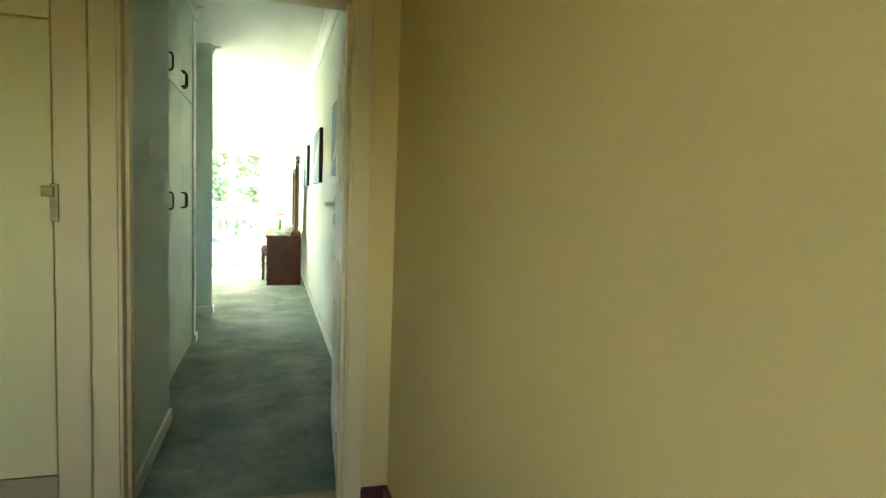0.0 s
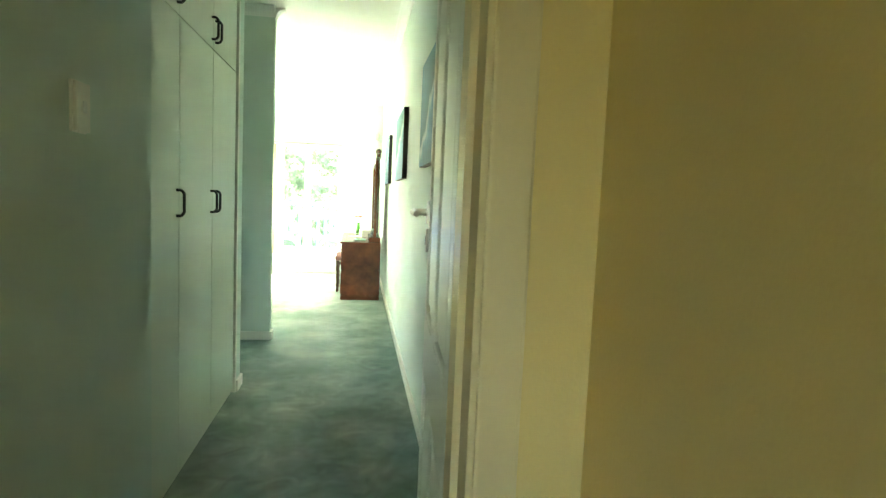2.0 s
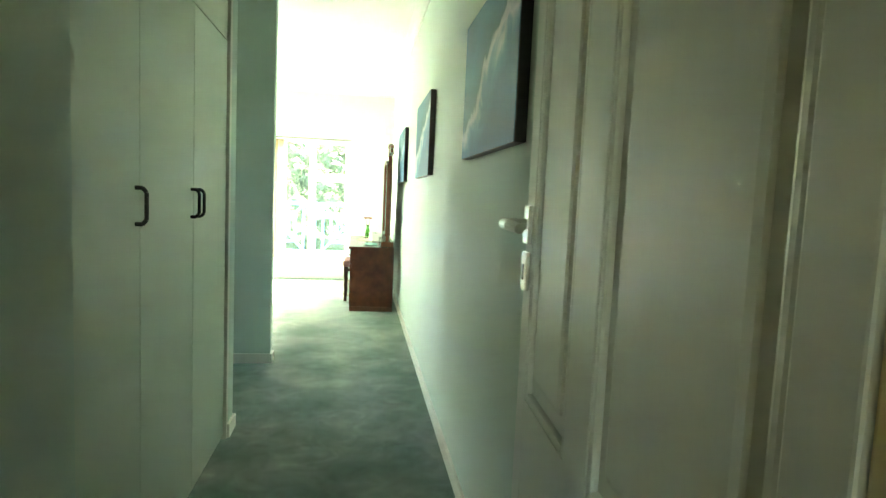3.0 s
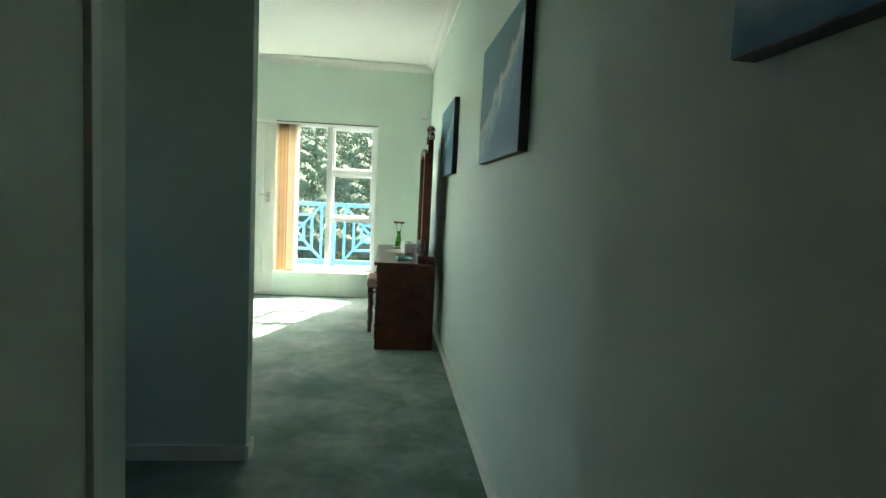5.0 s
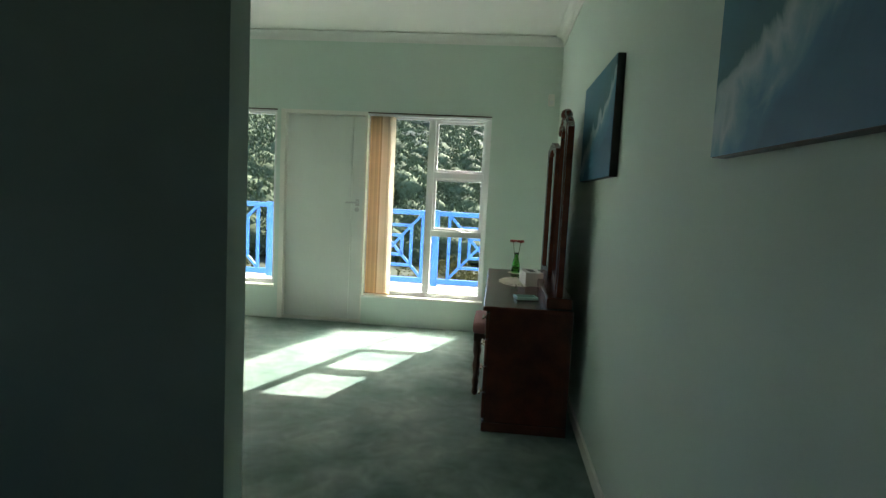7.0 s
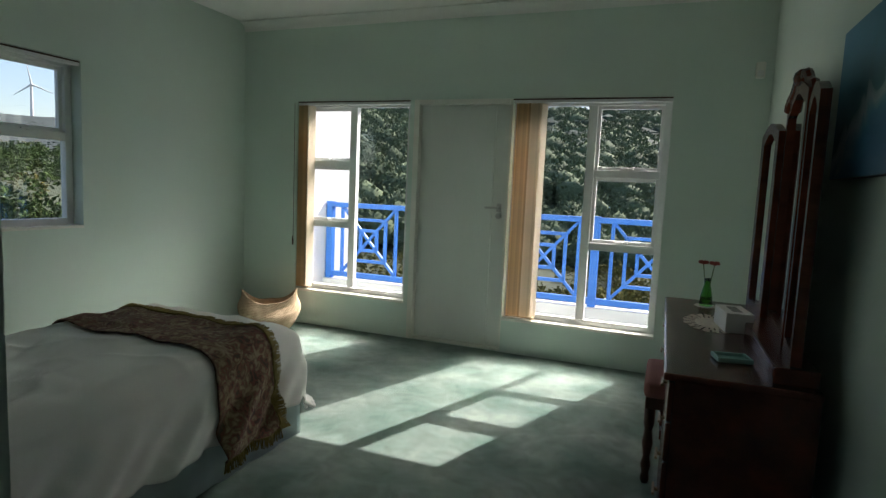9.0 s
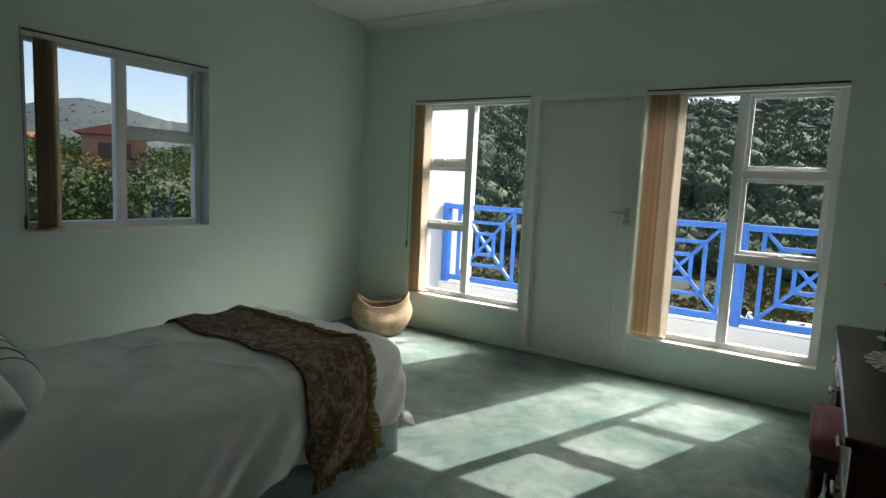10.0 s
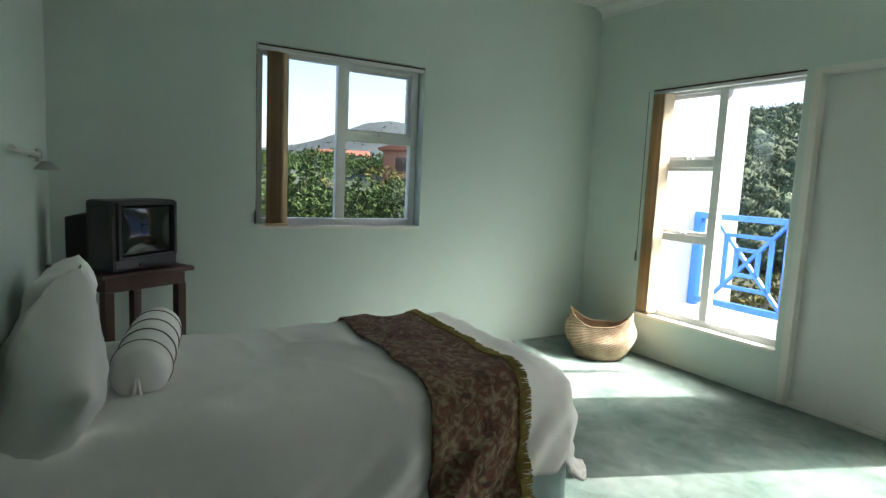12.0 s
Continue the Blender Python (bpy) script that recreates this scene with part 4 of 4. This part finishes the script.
def television():
    t = thing("television", pose(-3.41, 7.225, 0.806, 0, 0, 42), "old charcoal cathode ray television set", "television")
    bm = boxes((0.03, 0.20, -0.205, 0.205, 0.0, 0.35), bevel=0.02)
    part("front_case", bm, TVGREY, t)
    back = bmesh.new()
    box(back, -0.20, 0.03, -0.16, 0.16, 0.02, 0.29, bevel=0.015)
    for v in back.verts:
        if v.co.x < -0.13:
            v.co.y *= 0.8
            v.co.z = 0.03 + (v.co.z - 0.03) * 0.85
    part("rear_case", back, BLACK, t)
    scr = grid(14, 14, lambda u, v: Vector((0.2005 + 0.014 * (1 - (2 * u - 1) ** 2) * (1 - (2 * v - 1) ** 2), -0.165 + 0.33 * u, 0.075 + 0.25 * v)))
    r = bmesh.ops.extrude_face_region(scr, geom=scr.faces[:])
    bmesh.ops.translate(scr, verts=[v for v in r["geom"] if isinstance(v, bmesh.types.BMVert)], vec=(-0.02, 0, 0))
    bmesh.ops.recalc_face_normals(scr, faces=scr.faces)
    part("screen", scr, SCREEN, t, "dark glossy curved screen", True)
    part("bezel", boxes((0.195, 0.218, -0.185, -0.166, 0.06, 0.34), (0.195, 0.218, 0.166, 0.185, 0.06, 0.34), (0.195, 0.218, -0.166, 0.166, 0.326, 0.34), (0.195, 0.218, -0.166, 0.166, 0.06, 0.074), bevel=0.004), BLACK, t)
    part("button_strip", boxes((0.199, 0.206, -0.05, 0.05, 0.022, 0.034), bevel=0.002), BLACK, t)


def wall_lamp():
    l = thing("wall_lamp", pose(-2.97, SOUTH, 1.30), "white swing-arm reading lamp on the wall", "lamp")
    part("arm", rod(bmesh.new(), (0.75, 0.03, 0.06), (0.02, 0.035, 0.05), 0.011, 10), GLOSS, l)
    part("pivot", rod(rod(bmesh.new(), (0, 0, 0.05), (0, 0.05, 0.05), 0.014, 12), (0.0, 0.035, 0.02), (0, 0.035, 0.075), 0.012, 10), STEEL, l)
    sh = part("shade", lathe([(0.018, 0.03), (0.045, 0.0), (0.048, -0.008), (0.044, -0.008), (0.014, 0.02)], 24), STEEL, l, "small chrome lamp shade", True)
    sh.location = (-0.02, 0.06, -0.005)
    part("bulb", lathe([(0.005, -0.012), (0.02, -0.006), (0.022, 0.004), (0.01, 0.018)], 14), CARD, sh, smooth=True)

tv_table()
television()
wall_lamp()


# ---- basket ----
def basket():
    b = thing("straw_basket", pose(-3.24, 10.56, 0, 0, 0, 38), "slouching woven straw basket with pointed rim", "basket")
    n, rows = 64, 26
    bm = bmesh.new()
    rings = []
    for j in range(rows + 1):
        t = j / rows
        ring = []
        for i in range(n):
            a = 2 * math.pi * i / n
            r = 0.18 + 0.08 * math.sin(min(t * 1.25, 1) * math.pi * 0.75) - 0.06 * max(0, t - 0.6)
            r += 0.004 * math.sin(j * 3.14) + 0.0035 * ((i + j) % 2)
            squash = 1 - 0.42 * t
            top = 0.245 + 0.115 * abs(math.cos(a)) ** 3
            x, y = r * math.cos(a) * (1 + 0.12 * t), r * math.sin(a) * squash
            ring.append(bm.verts.new((x, y, 0.004 + top * t + 0.012 * noise.noise((x * 6, y * 6, t * 3)))))
        rings.append(ring)
    for p, q in zip(rings, rings[1:]):
        for i in range(n):
            bm.faces.new((p[i], p[(i + 1) % n], q[(i + 1) % n], q[i]))
    bm.faces.new(list(reversed(rings[0])))
    rim = [v.co.copy() for v in rings[-1]]
    o = part("basket_body", bm, STRAW, b)
    o.modifiers.new("thickness", "SOLIDIFY").thickness = 0.008
    rb = bmesh.new()
    for i in range(n):
        rod(rb, rim[i], rim[(i + 1) % n], 0.007, 6)
    part("rim", rb, STRAW, b, "bound straw rim")

basket()


# ---- balcony ----
RAILY = 12.35
structure("balcony_floor", boxes((-3.78, 3.2, NORTH + 0.22, RAILY + 0.12, -0.3, -0.02)), SLAB, "pale tiled balcony floor in sunlight", "balcony")
structure("balcony_kerb", boxes((-3.78, 3.2, RAILY - 0.07, RAILY + 0.1, -0.3, 0.2)), PLASTER, "white plastered balcony edge", "kerb")
structure("wing_wall", boxes((-4.1, -3.78, NORTH + 0.22, 13.05, -6.0, 3.0)), PLASTER, "bright white plastered wing wall of the balcony", "wall")


def wing_window(z0, z1):
    w = tagged(new("window_4"), "narrow grey framed slot window in the white wall", "window", kind="structure")
    part("window_frame", boxes((-3.782, -3.765, 11.55, 11.58, z0, z1), (-3.782, -3.765, 11.80, 11.83, z0, z1), (-3.782, -3.765, 11.58, 11.80, z0, z0 + 0.03), (-3.782, -3.765, 11.58, 11.80, z1 - 0.03, z1)), ALU, w)
    part("pane", boxes((-3.784, -3.774, 11.58, 11.80, z0 + 0.03, z1 - 0.03)), SLAB, w)

wing_window(1.12, 1.52)
wing_window(1.62, 1.98)


def railing_panel(x0, x1):
    """A blue timber panel: top and bottom rails and a square within a square with crossed diagonals."""
    p = thing("balcony_railing", pose(x0, RAILY, 0), "bright blue painted timber balustrade panel with crossed squares", "railing", "balcony railing")
    w, z0, z1 = x1 - x0, 0.26, 1.12
    part("post", boxes((-0.04, 0.04, -0.04, 0.04, 0.2, z1 + 0.02), bevel=0.004), BLUE, p)
    part("top_rail", boxes((0.04, w - 0.04, -0.045, 0.045, z1 - 0.045, z1 + 0.01), bevel=0.005), BLUE, p)
    part("bottom_rail", boxes((0.04, w - 0.04, -0.03, 0.03, z0 - 0.03, z0 + 0.03), bevel=0.004), BLUE, p)
    cx, cz = w / 2, (z0 + z1) / 2
    hw, hz = 0.36, (z1 - z0) / 2 - 0.03
    for sx in (-1, 1):
        part("upright_bar", boxes((cx + sx * hw - 0.017, cx + sx * hw + 0.017, -0.017, 0.017, z0 + 0.03, z1 - 0.045), bevel=0.002), BLUE, p)
    for f in (0.62, 0.3):
        a, b = hw * f, hz * f
        for s in (-1, 1):
            part("lattice_bar", bar(bmesh.new(), (cx - a, 0, cz + s * b), (cx + a, 0, cz + s * b), 0.034, 0.034), BLUE, p)
            part("lattice_bar", bar(bmesh.new(), (cx + s * a, 0.0, cz - b), (cx + s * a, 0.0, cz + b), 0.034, 0.032), BLUE, p)
    part("diagonal_bar", bar(bmesh.new(), (cx - hw, 0.0, cz - hz), (cx + hw, 0.0, cz + hz), 0.036, 0.03), BLUE, p)
    part("diagonal_bar", bar(bmesh.new(), (cx - hw, 0.002, cz + hz), (cx + hw, 0.002, cz - hz), 0.036, 0.03), BLUE, p)

xs = [-3.73 + 1.055 * i for i in range(7)]
for a, b in zip(xs, xs[1:]):
    railing_panel(a, b)
structure("roof_overhang", boxes((-4.2, 3.4, NORTH + 0.22, NORTH + 0.5, 2.62, 2.75)), PLASTER, "white soffit under the roof edge", "soffit")
structure("house_roof", boxes((-4.3, 3.4, -3.0, NORTH + 0.5, 3.0, 3.2)), ROOF, "red sheet roof of the house", "roof")
structure("house_base", boxes((WEST - 0.2, 3.2, -2.6, NORTH + 0.2, -6.0, -0.26)), PLASTER, "white plastered lower storey", "wall")


# ---- land ----
def land(x, y):
    """Height of the ground: a shelf round the house, a valley, then a wooded hillside in the north and low hills in the west."""
    def step(a, b, t):
        t = min(max((t - a) / (b - a), 0.0), 1.0)
        return t * t * (3 - 2 * t)
    r = math.hypot(x, y - 4)
    z = -3.2 - 3.5 * step(12, 50, r)
    north = step(0.50, 0.97, y / max(r, 1.0))
    az = math.degrees(math.atan2(y - 4, x)) % 360
    ridge = 0.4 + 0.72 * math.exp(-((az - 156) / 6.5) ** 2) + 0.5 * math.exp(-((az - 142) / 8) ** 2)
    z += north * (13 * step(60, 115, r) + 31 * step(95, 300, r) + 12 * step(250, 900, r))
    z += (1 - north) * (8.6 * step(24, 66, r) + 74 * step(160, 950, r) * ridge * (1 + 0.05 * noise.noise((x / 200, y / 200, 0))))
    z += (1.2 * noise.noise((x / 22, y / 22, 3)) + 5 * noise.noise((x / 130, y / 130, 7)) * step(70, 200, r)) * step(10, 40, r)
    return z


def ground():
    bm = bmesh.new()
    n, rings = 160, [0, 6] + [9 * 1.085 ** k for k in range(74)]
    prev, centre = None, bm.verts.new((0, 4, land(0, 4)))
    for rr in rings[1:]:
        ring = []
        for i in range(n):
            a = 2 * math.pi * i / n
            x, y = rr * math.cos(a), 4 + rr * math.sin(a)
            ring.append(bm.verts.new((x, y, land(x, y))))
        for i in range(n):
            if prev:
                # Ground beyond 230 m takes the haze-greyed colour.
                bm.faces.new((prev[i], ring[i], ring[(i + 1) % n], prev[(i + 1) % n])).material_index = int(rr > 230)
            else:
                bm.faces.new((centre, ring[i], ring[(i + 1) % n]))
        prev = ring
    bmesh.ops.recalc_face_normals(bm, faces=bm.faces)
    g = structure("ground", bm, GROUND, "dry scrubby ground falling away into a valley", "ground")
    g.data.materials.append(HAZERANGE)
    g.data.shade_smooth()

ground()


def blob_source(levels, seed):
    bm = bmesh.new()
    bmesh.ops.create_icosphere(bm, subdivisions=levels, radius=1)
    for v in bm.verts:
        p = v.co.copy()
        k = 1 + 0.28 * noise.noise(p * 2.1 + Vector((seed, 0, 0))) + 0.2 * noise.noise(p * 5.3 + Vector((0, seed, 0)))
        v.co = p * k
        v.co.z = max(v.co.z, -0.45) * 0.8
    vs = np.array([v.co[:] for v in bm.verts])
    fs = np.array([[v.index for v in f.verts] for f in bm.faces])
    bm.free()
    return vs, fs


def leaf_clump(rng, n, spread, leaf):
    """Loose leaf blades over a rounded clump, as arrays."""
    vs, fs = [], []
    for _ in range(n):
        d = Vector((rng.gauss(0, 1), rng.gauss(0, 1), rng.gauss(0, 1))).normalized()
        p = d * spread * rng.uniform(0.72, 1.06)
        p.z *= 0.8
        t = d.cross(Vector((rng.uniform(-1, 1), rng.uniform(-1, 1), rng.uniform(-1, 1)))).normalized()
        s = (d + t * rng.uniform(0.2, 1.2)).normalized()
        w = s.cross(t).normalized()
        L, B = leaf * rng.uniform(0.7, 1.4), leaf * rng.uniform(0.25, 0.45)
        k = len(vs)
        vs += [p - w * B * 0.2, p + s * L * 0.5 + w * B, p + s * L, p + s * L * 0.5 - w * B]
        fs.append((k, k + 1, k + 2, k + 3))
    return np.array([v[:] for v in vs]), fs


def scatter(name, sources, places, mat, label, category):
    """Many clumps joined into one object."""
    V, F, k = [], [], 0
    for i, (x, y, z, s, h, a) in enumerate(places):
        vs, fs = sources[i % len(sources)]
        c, q = math.cos(a), math.sin(a)
        w = np.empty_like(vs)
        w[:, 0], w[:, 1], w[:, 2] = x + s * (vs[:, 0] * c - vs[:, 1] * q), y + s * (vs[:, 0] * q + vs[:, 1] * c), z + h * vs[:, 2]
        V.append(w)
        F += [[int(j) + k for j in f] for f in fs]
        k += len(vs)
    me = bpy.data.meshes.new(name)
    me.from_pydata(np.concatenate(V).tolist(), [], F)
    me.materials.append(mat)
    return tagged(new(name, me), label, category, kind="stuff")


def bush_source(rng, seed):
    """A lumpy core under a ragged coat of leaf sprays."""
    vs, fs = blob_source(1, seed)
    ls, lf = leaf_clump(rng, 230, 1.05, 0.2)
    return np.concatenate([vs * 0.92, ls]), [list(f) for f in fs] + [[j + len(vs) for j in f] for f in lf]


def woods():
    rng = random.Random(11)
    blobs = [bush_source(rng, s) for s in (1, 5, 9, 14, 20, 31)]
    small = [blob_source(1, s) for s in (2, 6, 11)]
    places = []
    for _ in range(3500):
        a, r = rng.uniform(48, 138), 66 * (330 / 66) ** rng.random()
        x, y = r * math.cos(radians(a)), 4 + r * math.sin(radians(a))
        s = rng.uniform(0.9, 2.1) * (1 + r / 200)
        places.append((x, y, land(x, y) + 0.5 * s, s, s * rng.uniform(0.9, 1.4), rng.uniform(0, 6.3)))
    scatter("hillside_bushes", blobs, places, SCRUB, "dense dark green bushes covering the hillside", "bushes").data.shade_smooth()
    places = []
    for _ in range(5200):
        a, r = rng.uniform(40, 190), 130 * (1250 / 130) ** rng.random()
        x, y = r * math.cos(radians(a)), 4 + r * math.sin(radians(a))
        s = rng.uniform(2, 4.5) * (1 + r / 600) * (0.16 if a > 134 else 1.0)
        places.append((x, y, land(x, y) + 0.2 * s, s, s * rng.uniform(0.5, 0.8), rng.uniform(0, 6.3)))
    scatter("far_scrub", small, places, HAZESCRUB, "scrub on the distant hills greyed for haze", "bushes")
    clumps = [leaf_clump(rng, 240, 1.0, 0.22) for _ in range(5)]
    places = []
    for _ in range(620):
        a, r = rng.uniform(20, 160), rng.uniform(13, 58)
        x, y = r * math.cos(radians(a)), 4 + r * math.sin(radians(a))
        s = rng.uniform(0.7, 1.5)
        places.append((x, y, land(x, y) + 0.5 * s, s, s * rng.uniform(0.7, 1.1), rng.uniform(0, 6.3)))
    scatter("near_scrub", clumps, places, NEARSCRUB, "sunlit yellow green scrub below the balcony", "bushes")
    places = []
    for _ in range(420):
        a, r = rng.uniform(138, 200), rng.uniform(24, 130)
        x, y = r * math.cos(radians(a)), 4 + r * math.sin(radians(a))
        s = rng.uniform(0.7, 1.5) * (1 + r / 200)
        places.append((x, y, land(x, y) + 0.5 * s, s, s * rng.uniform(0.7, 1.1), rng.uniform(0, 6.3)))
    scatter("valley_bushes", [leaf_clump(rng, 300, 1.0, 0.2) for _ in range(4)], places, LEAF, "green bushes round the neighbouring houses", "bushes")

woods()


def tree(x, y, height, spread, label, seed):
    """A branching trunk under a crown of many leaf clumps."""
    rng = random.Random(seed)
    z = land(x, y)
    t = thing("tree", pose(x, y, z), label, "tree", "garden trees")
    tr = bmesh.new()
    rod(tr, (0, 0, -0.3), (0.1, 0.05, height * 0.45), 0.16, 10, 0.11)
    tips = []
    for k in range(9):
        a = k * 2.4
        tip = Vector((math.cos(a) * spread * rng.uniform(0.4, 0.8), math.sin(a) * spread * rng.uniform(0.4, 0.8), height * rng.uniform(0.62, 0.95)))
        rod(tr, (0.1, 0.05, height * rng.uniform(0.3, 0.45)), tip, 0.07, 7, 0.02)
        tips.append(tip)
    part("trunk", tr, BARK, t)
    V, F, k = [], [], 0
    for i in range(80):
        base = rng.choice(tips)
        c = base + Vector((rng.gauss(0, 0.3), rng.gauss(0, 0.3), rng.gauss(0, 0.16))) * spread
        vs, fs = leaf_clump(rng, 85, spread * rng.uniform(0.14, 0.26), 0.17)
        V.append(vs + np.array(c[:]))
        F += [[j + k for j in f] for f in fs]
        k += len(vs)
    me = bpy.data.meshes.new("crown")
    me.from_pydata(np.concatenate(V).tolist(), [], F)
    me.materials.append(LEAF)
    c = new("crown", me)
    c.parent = t

tree(-16.5, 12.6, 4.5, 2.6, "leafy green garden tree in full sun", 3)
tree(-15.5, 15.6, 4.4, 2.4, "leafy green garden tree below the window", 8)
tree(-20.0, 18.0, 4.2, 2.6, "rounded green garden tree in full sun", 12)
tree(-19.0, 27.0, 3.4, 2.8, "low spreading green tree beside a path", 17)
tree(-27.0, 27.5, 4.0, 3.2, "dark green tree on the slope", 23)


def house(x, y, w, d, h, turn, label, wall=None, rise=1.6):
    z = land(x, y) - 0.5
    o = thing("house", pose(x, y, z, 0, 0, turn), label, "house", "neighbouring houses")
    part("wall", boxes((-w / 2, w / 2, -d / 2, d / 2, 0, h)), wall or TERRA, o)
    rb = bmesh.new()
    pts = [(-w / 2 - 0.5, -d / 2 - 0.5, h), (w / 2 + 0.5, -d / 2 - 0.5, h), (w / 2 + 0.5, d / 2 + 0.5, h), (-w / 2 - 0.5, d / 2 + 0.5, h)]
    low = [rb.verts.new(p) for p in pts]
    up = [rb.verts.new((p[0], p[1], h + 0.15)) for p in pts]
    ridge = [rb.verts.new((-w / 2 - 0.5, 0, h + rise)), rb.verts.new((w / 2 + 0.5, 0, h + rise))]
    for i in range(4):
        rb.faces.new((low[i], low[(i + 1) % 4], up[(i + 1) % 4], up[i]))
    rb.faces.new(list(reversed(low)))
    rb.faces.new((up[0], up[1], ridge[1], ridge[0])), rb.faces.new((up[2], up[3], ridge[0], ridge[1]))
    rb.faces.new((up[1], up[2], ridge[1])), rb.faces.new((up[3], up[0], ridge[0]))
    part("roof", rb, ROOF, o, "dull red pitched roof")
    for i in range(3):
        a = -w / 2 + w * (i + 0.5) / 3
        for s in (-1, 1):
            win = part("window", boxes((a - 0.7, a + 0.7, s * (d / 2 + 0.02) - 0.03, s * (d / 2 + 0.02) + 0.03, h - 1.9, h - 0.6)), TIMBER, o, "dark window")
            part("window_frame", boxes((a - 0.04, a + 0.04, s * (d / 2 + 0.06) - 0.02, s * (d / 2 + 0.06) + 0.02, h - 1.9, h - 0.6)), ALU, win)
    part("gable_window", boxes((w / 2, w / 2 + 0.06, -d / 4, d / 4, h - 2.1, h - 0.7)), TIMBER, o, "dark gable window")
    return o

house(-55.5, 35, 8.0, 5.0, 3.0, -30, "red roofed terracotta house among the trees", None, 1.0)
house(-104, 45, 9, 6, 3.4, 60, "low house with a pale red roof", PLASTER, 1.2)


def turbine(x, y, hub):
    z = land(x, y)
    t = thing("wind_turbine", pose(x, y, z, 0, 0, 60), "distant white three-bladed wind turbine on the hill", "wind turbine")
    part("tower", rod(bmesh.new(), (0, 0, 0), (0, 0, hub), 2.2, 12, 1.3), PLASTER, t)
    part("nacelle", boxes((-1.6, 1.6, -4, 3, hub - 1.2, hub + 2), bevel=0.4), PLASTER, t)
    for k in range(3):
        a = radians(90 + 120 * k + 10)
        part("blade", rod(bmesh.new(), (0, -4.5, hub + 0.5), (math.cos(a) * hub * 0.55, -4.5, hub + 0.5 + math.sin(a) * hub * 0.55), 1.3, 6, 0.3), PLASTER, t)

turbine(-782, 525, 46)


def parked_car(x, y, turn, label):
    """A small hatchback: shaped body, glazed cabin and four wheels."""
    c = thing("car", pose(x, y, land(x, y) + 0.02, 0, 0, turn), label, "car", "parked cars")
    bm = box(bmesh.new(), -2.05, 2.05, -0.83, 0.83, 0.28, 0.92, bevel=0.12)
    part("body", bm, CARWHITE, c, smooth=False)
    cab = box(bmesh.new(), -1.75, 0.95, -0.74, 0.74, 0.90, 1.40)
    for v in cab.verts:
        if v.co.z > 1.2:
            v.co.x = -1.45 if v.co.x < 0 else 0.35
            v.co.y *= 0.84
    part("windows", cab, SCREEN, c, "dark glass")
    part("roof", box(bmesh.new(), -1.5, 0.4, -0.64, 0.64, 1.385, 1.44, bevel=0.02), CARWHITE, c)
    for a in (-1.5, -0.55, 0.4):
        for sy in (-1, 1):
            part("roof_pillar", bar(bmesh.new(), (a - (0.2 if a < -1 else -0.4 if a > 0 else 0), sy * 0.755, 0.9), (a, sy * 0.645, 1.39), 0.07, 0.05), CARWHITE, c)
    for a in (-1.3, 1.3):
        for sy in (-1, 1):
            w = part("wheel", rod(bmesh.new(), (a, sy * 0.66, 0.3), (a, sy * 0.86, 0.3), 0.3, 20), BLACK, c)
            part("rim", rod(bmesh.new(), (a, sy * 0.855, 0.3), (a, sy * 0.87, 0.3), 0.18, 16), STEEL, w)
    for sy in (-1, 1):
        part("headlight", boxes((2.0, 2.06, sy * 0.6 - 0.14, sy * 0.6 + 0.14, 0.66, 0.78), bevel=0.02), STEEL, c)

parked_car(0.5, 27.4, 4, "white hatchback car parked below the balcony")
parked_car(-1.7, 30.4, 8, "white hatchback car parked behind another one")
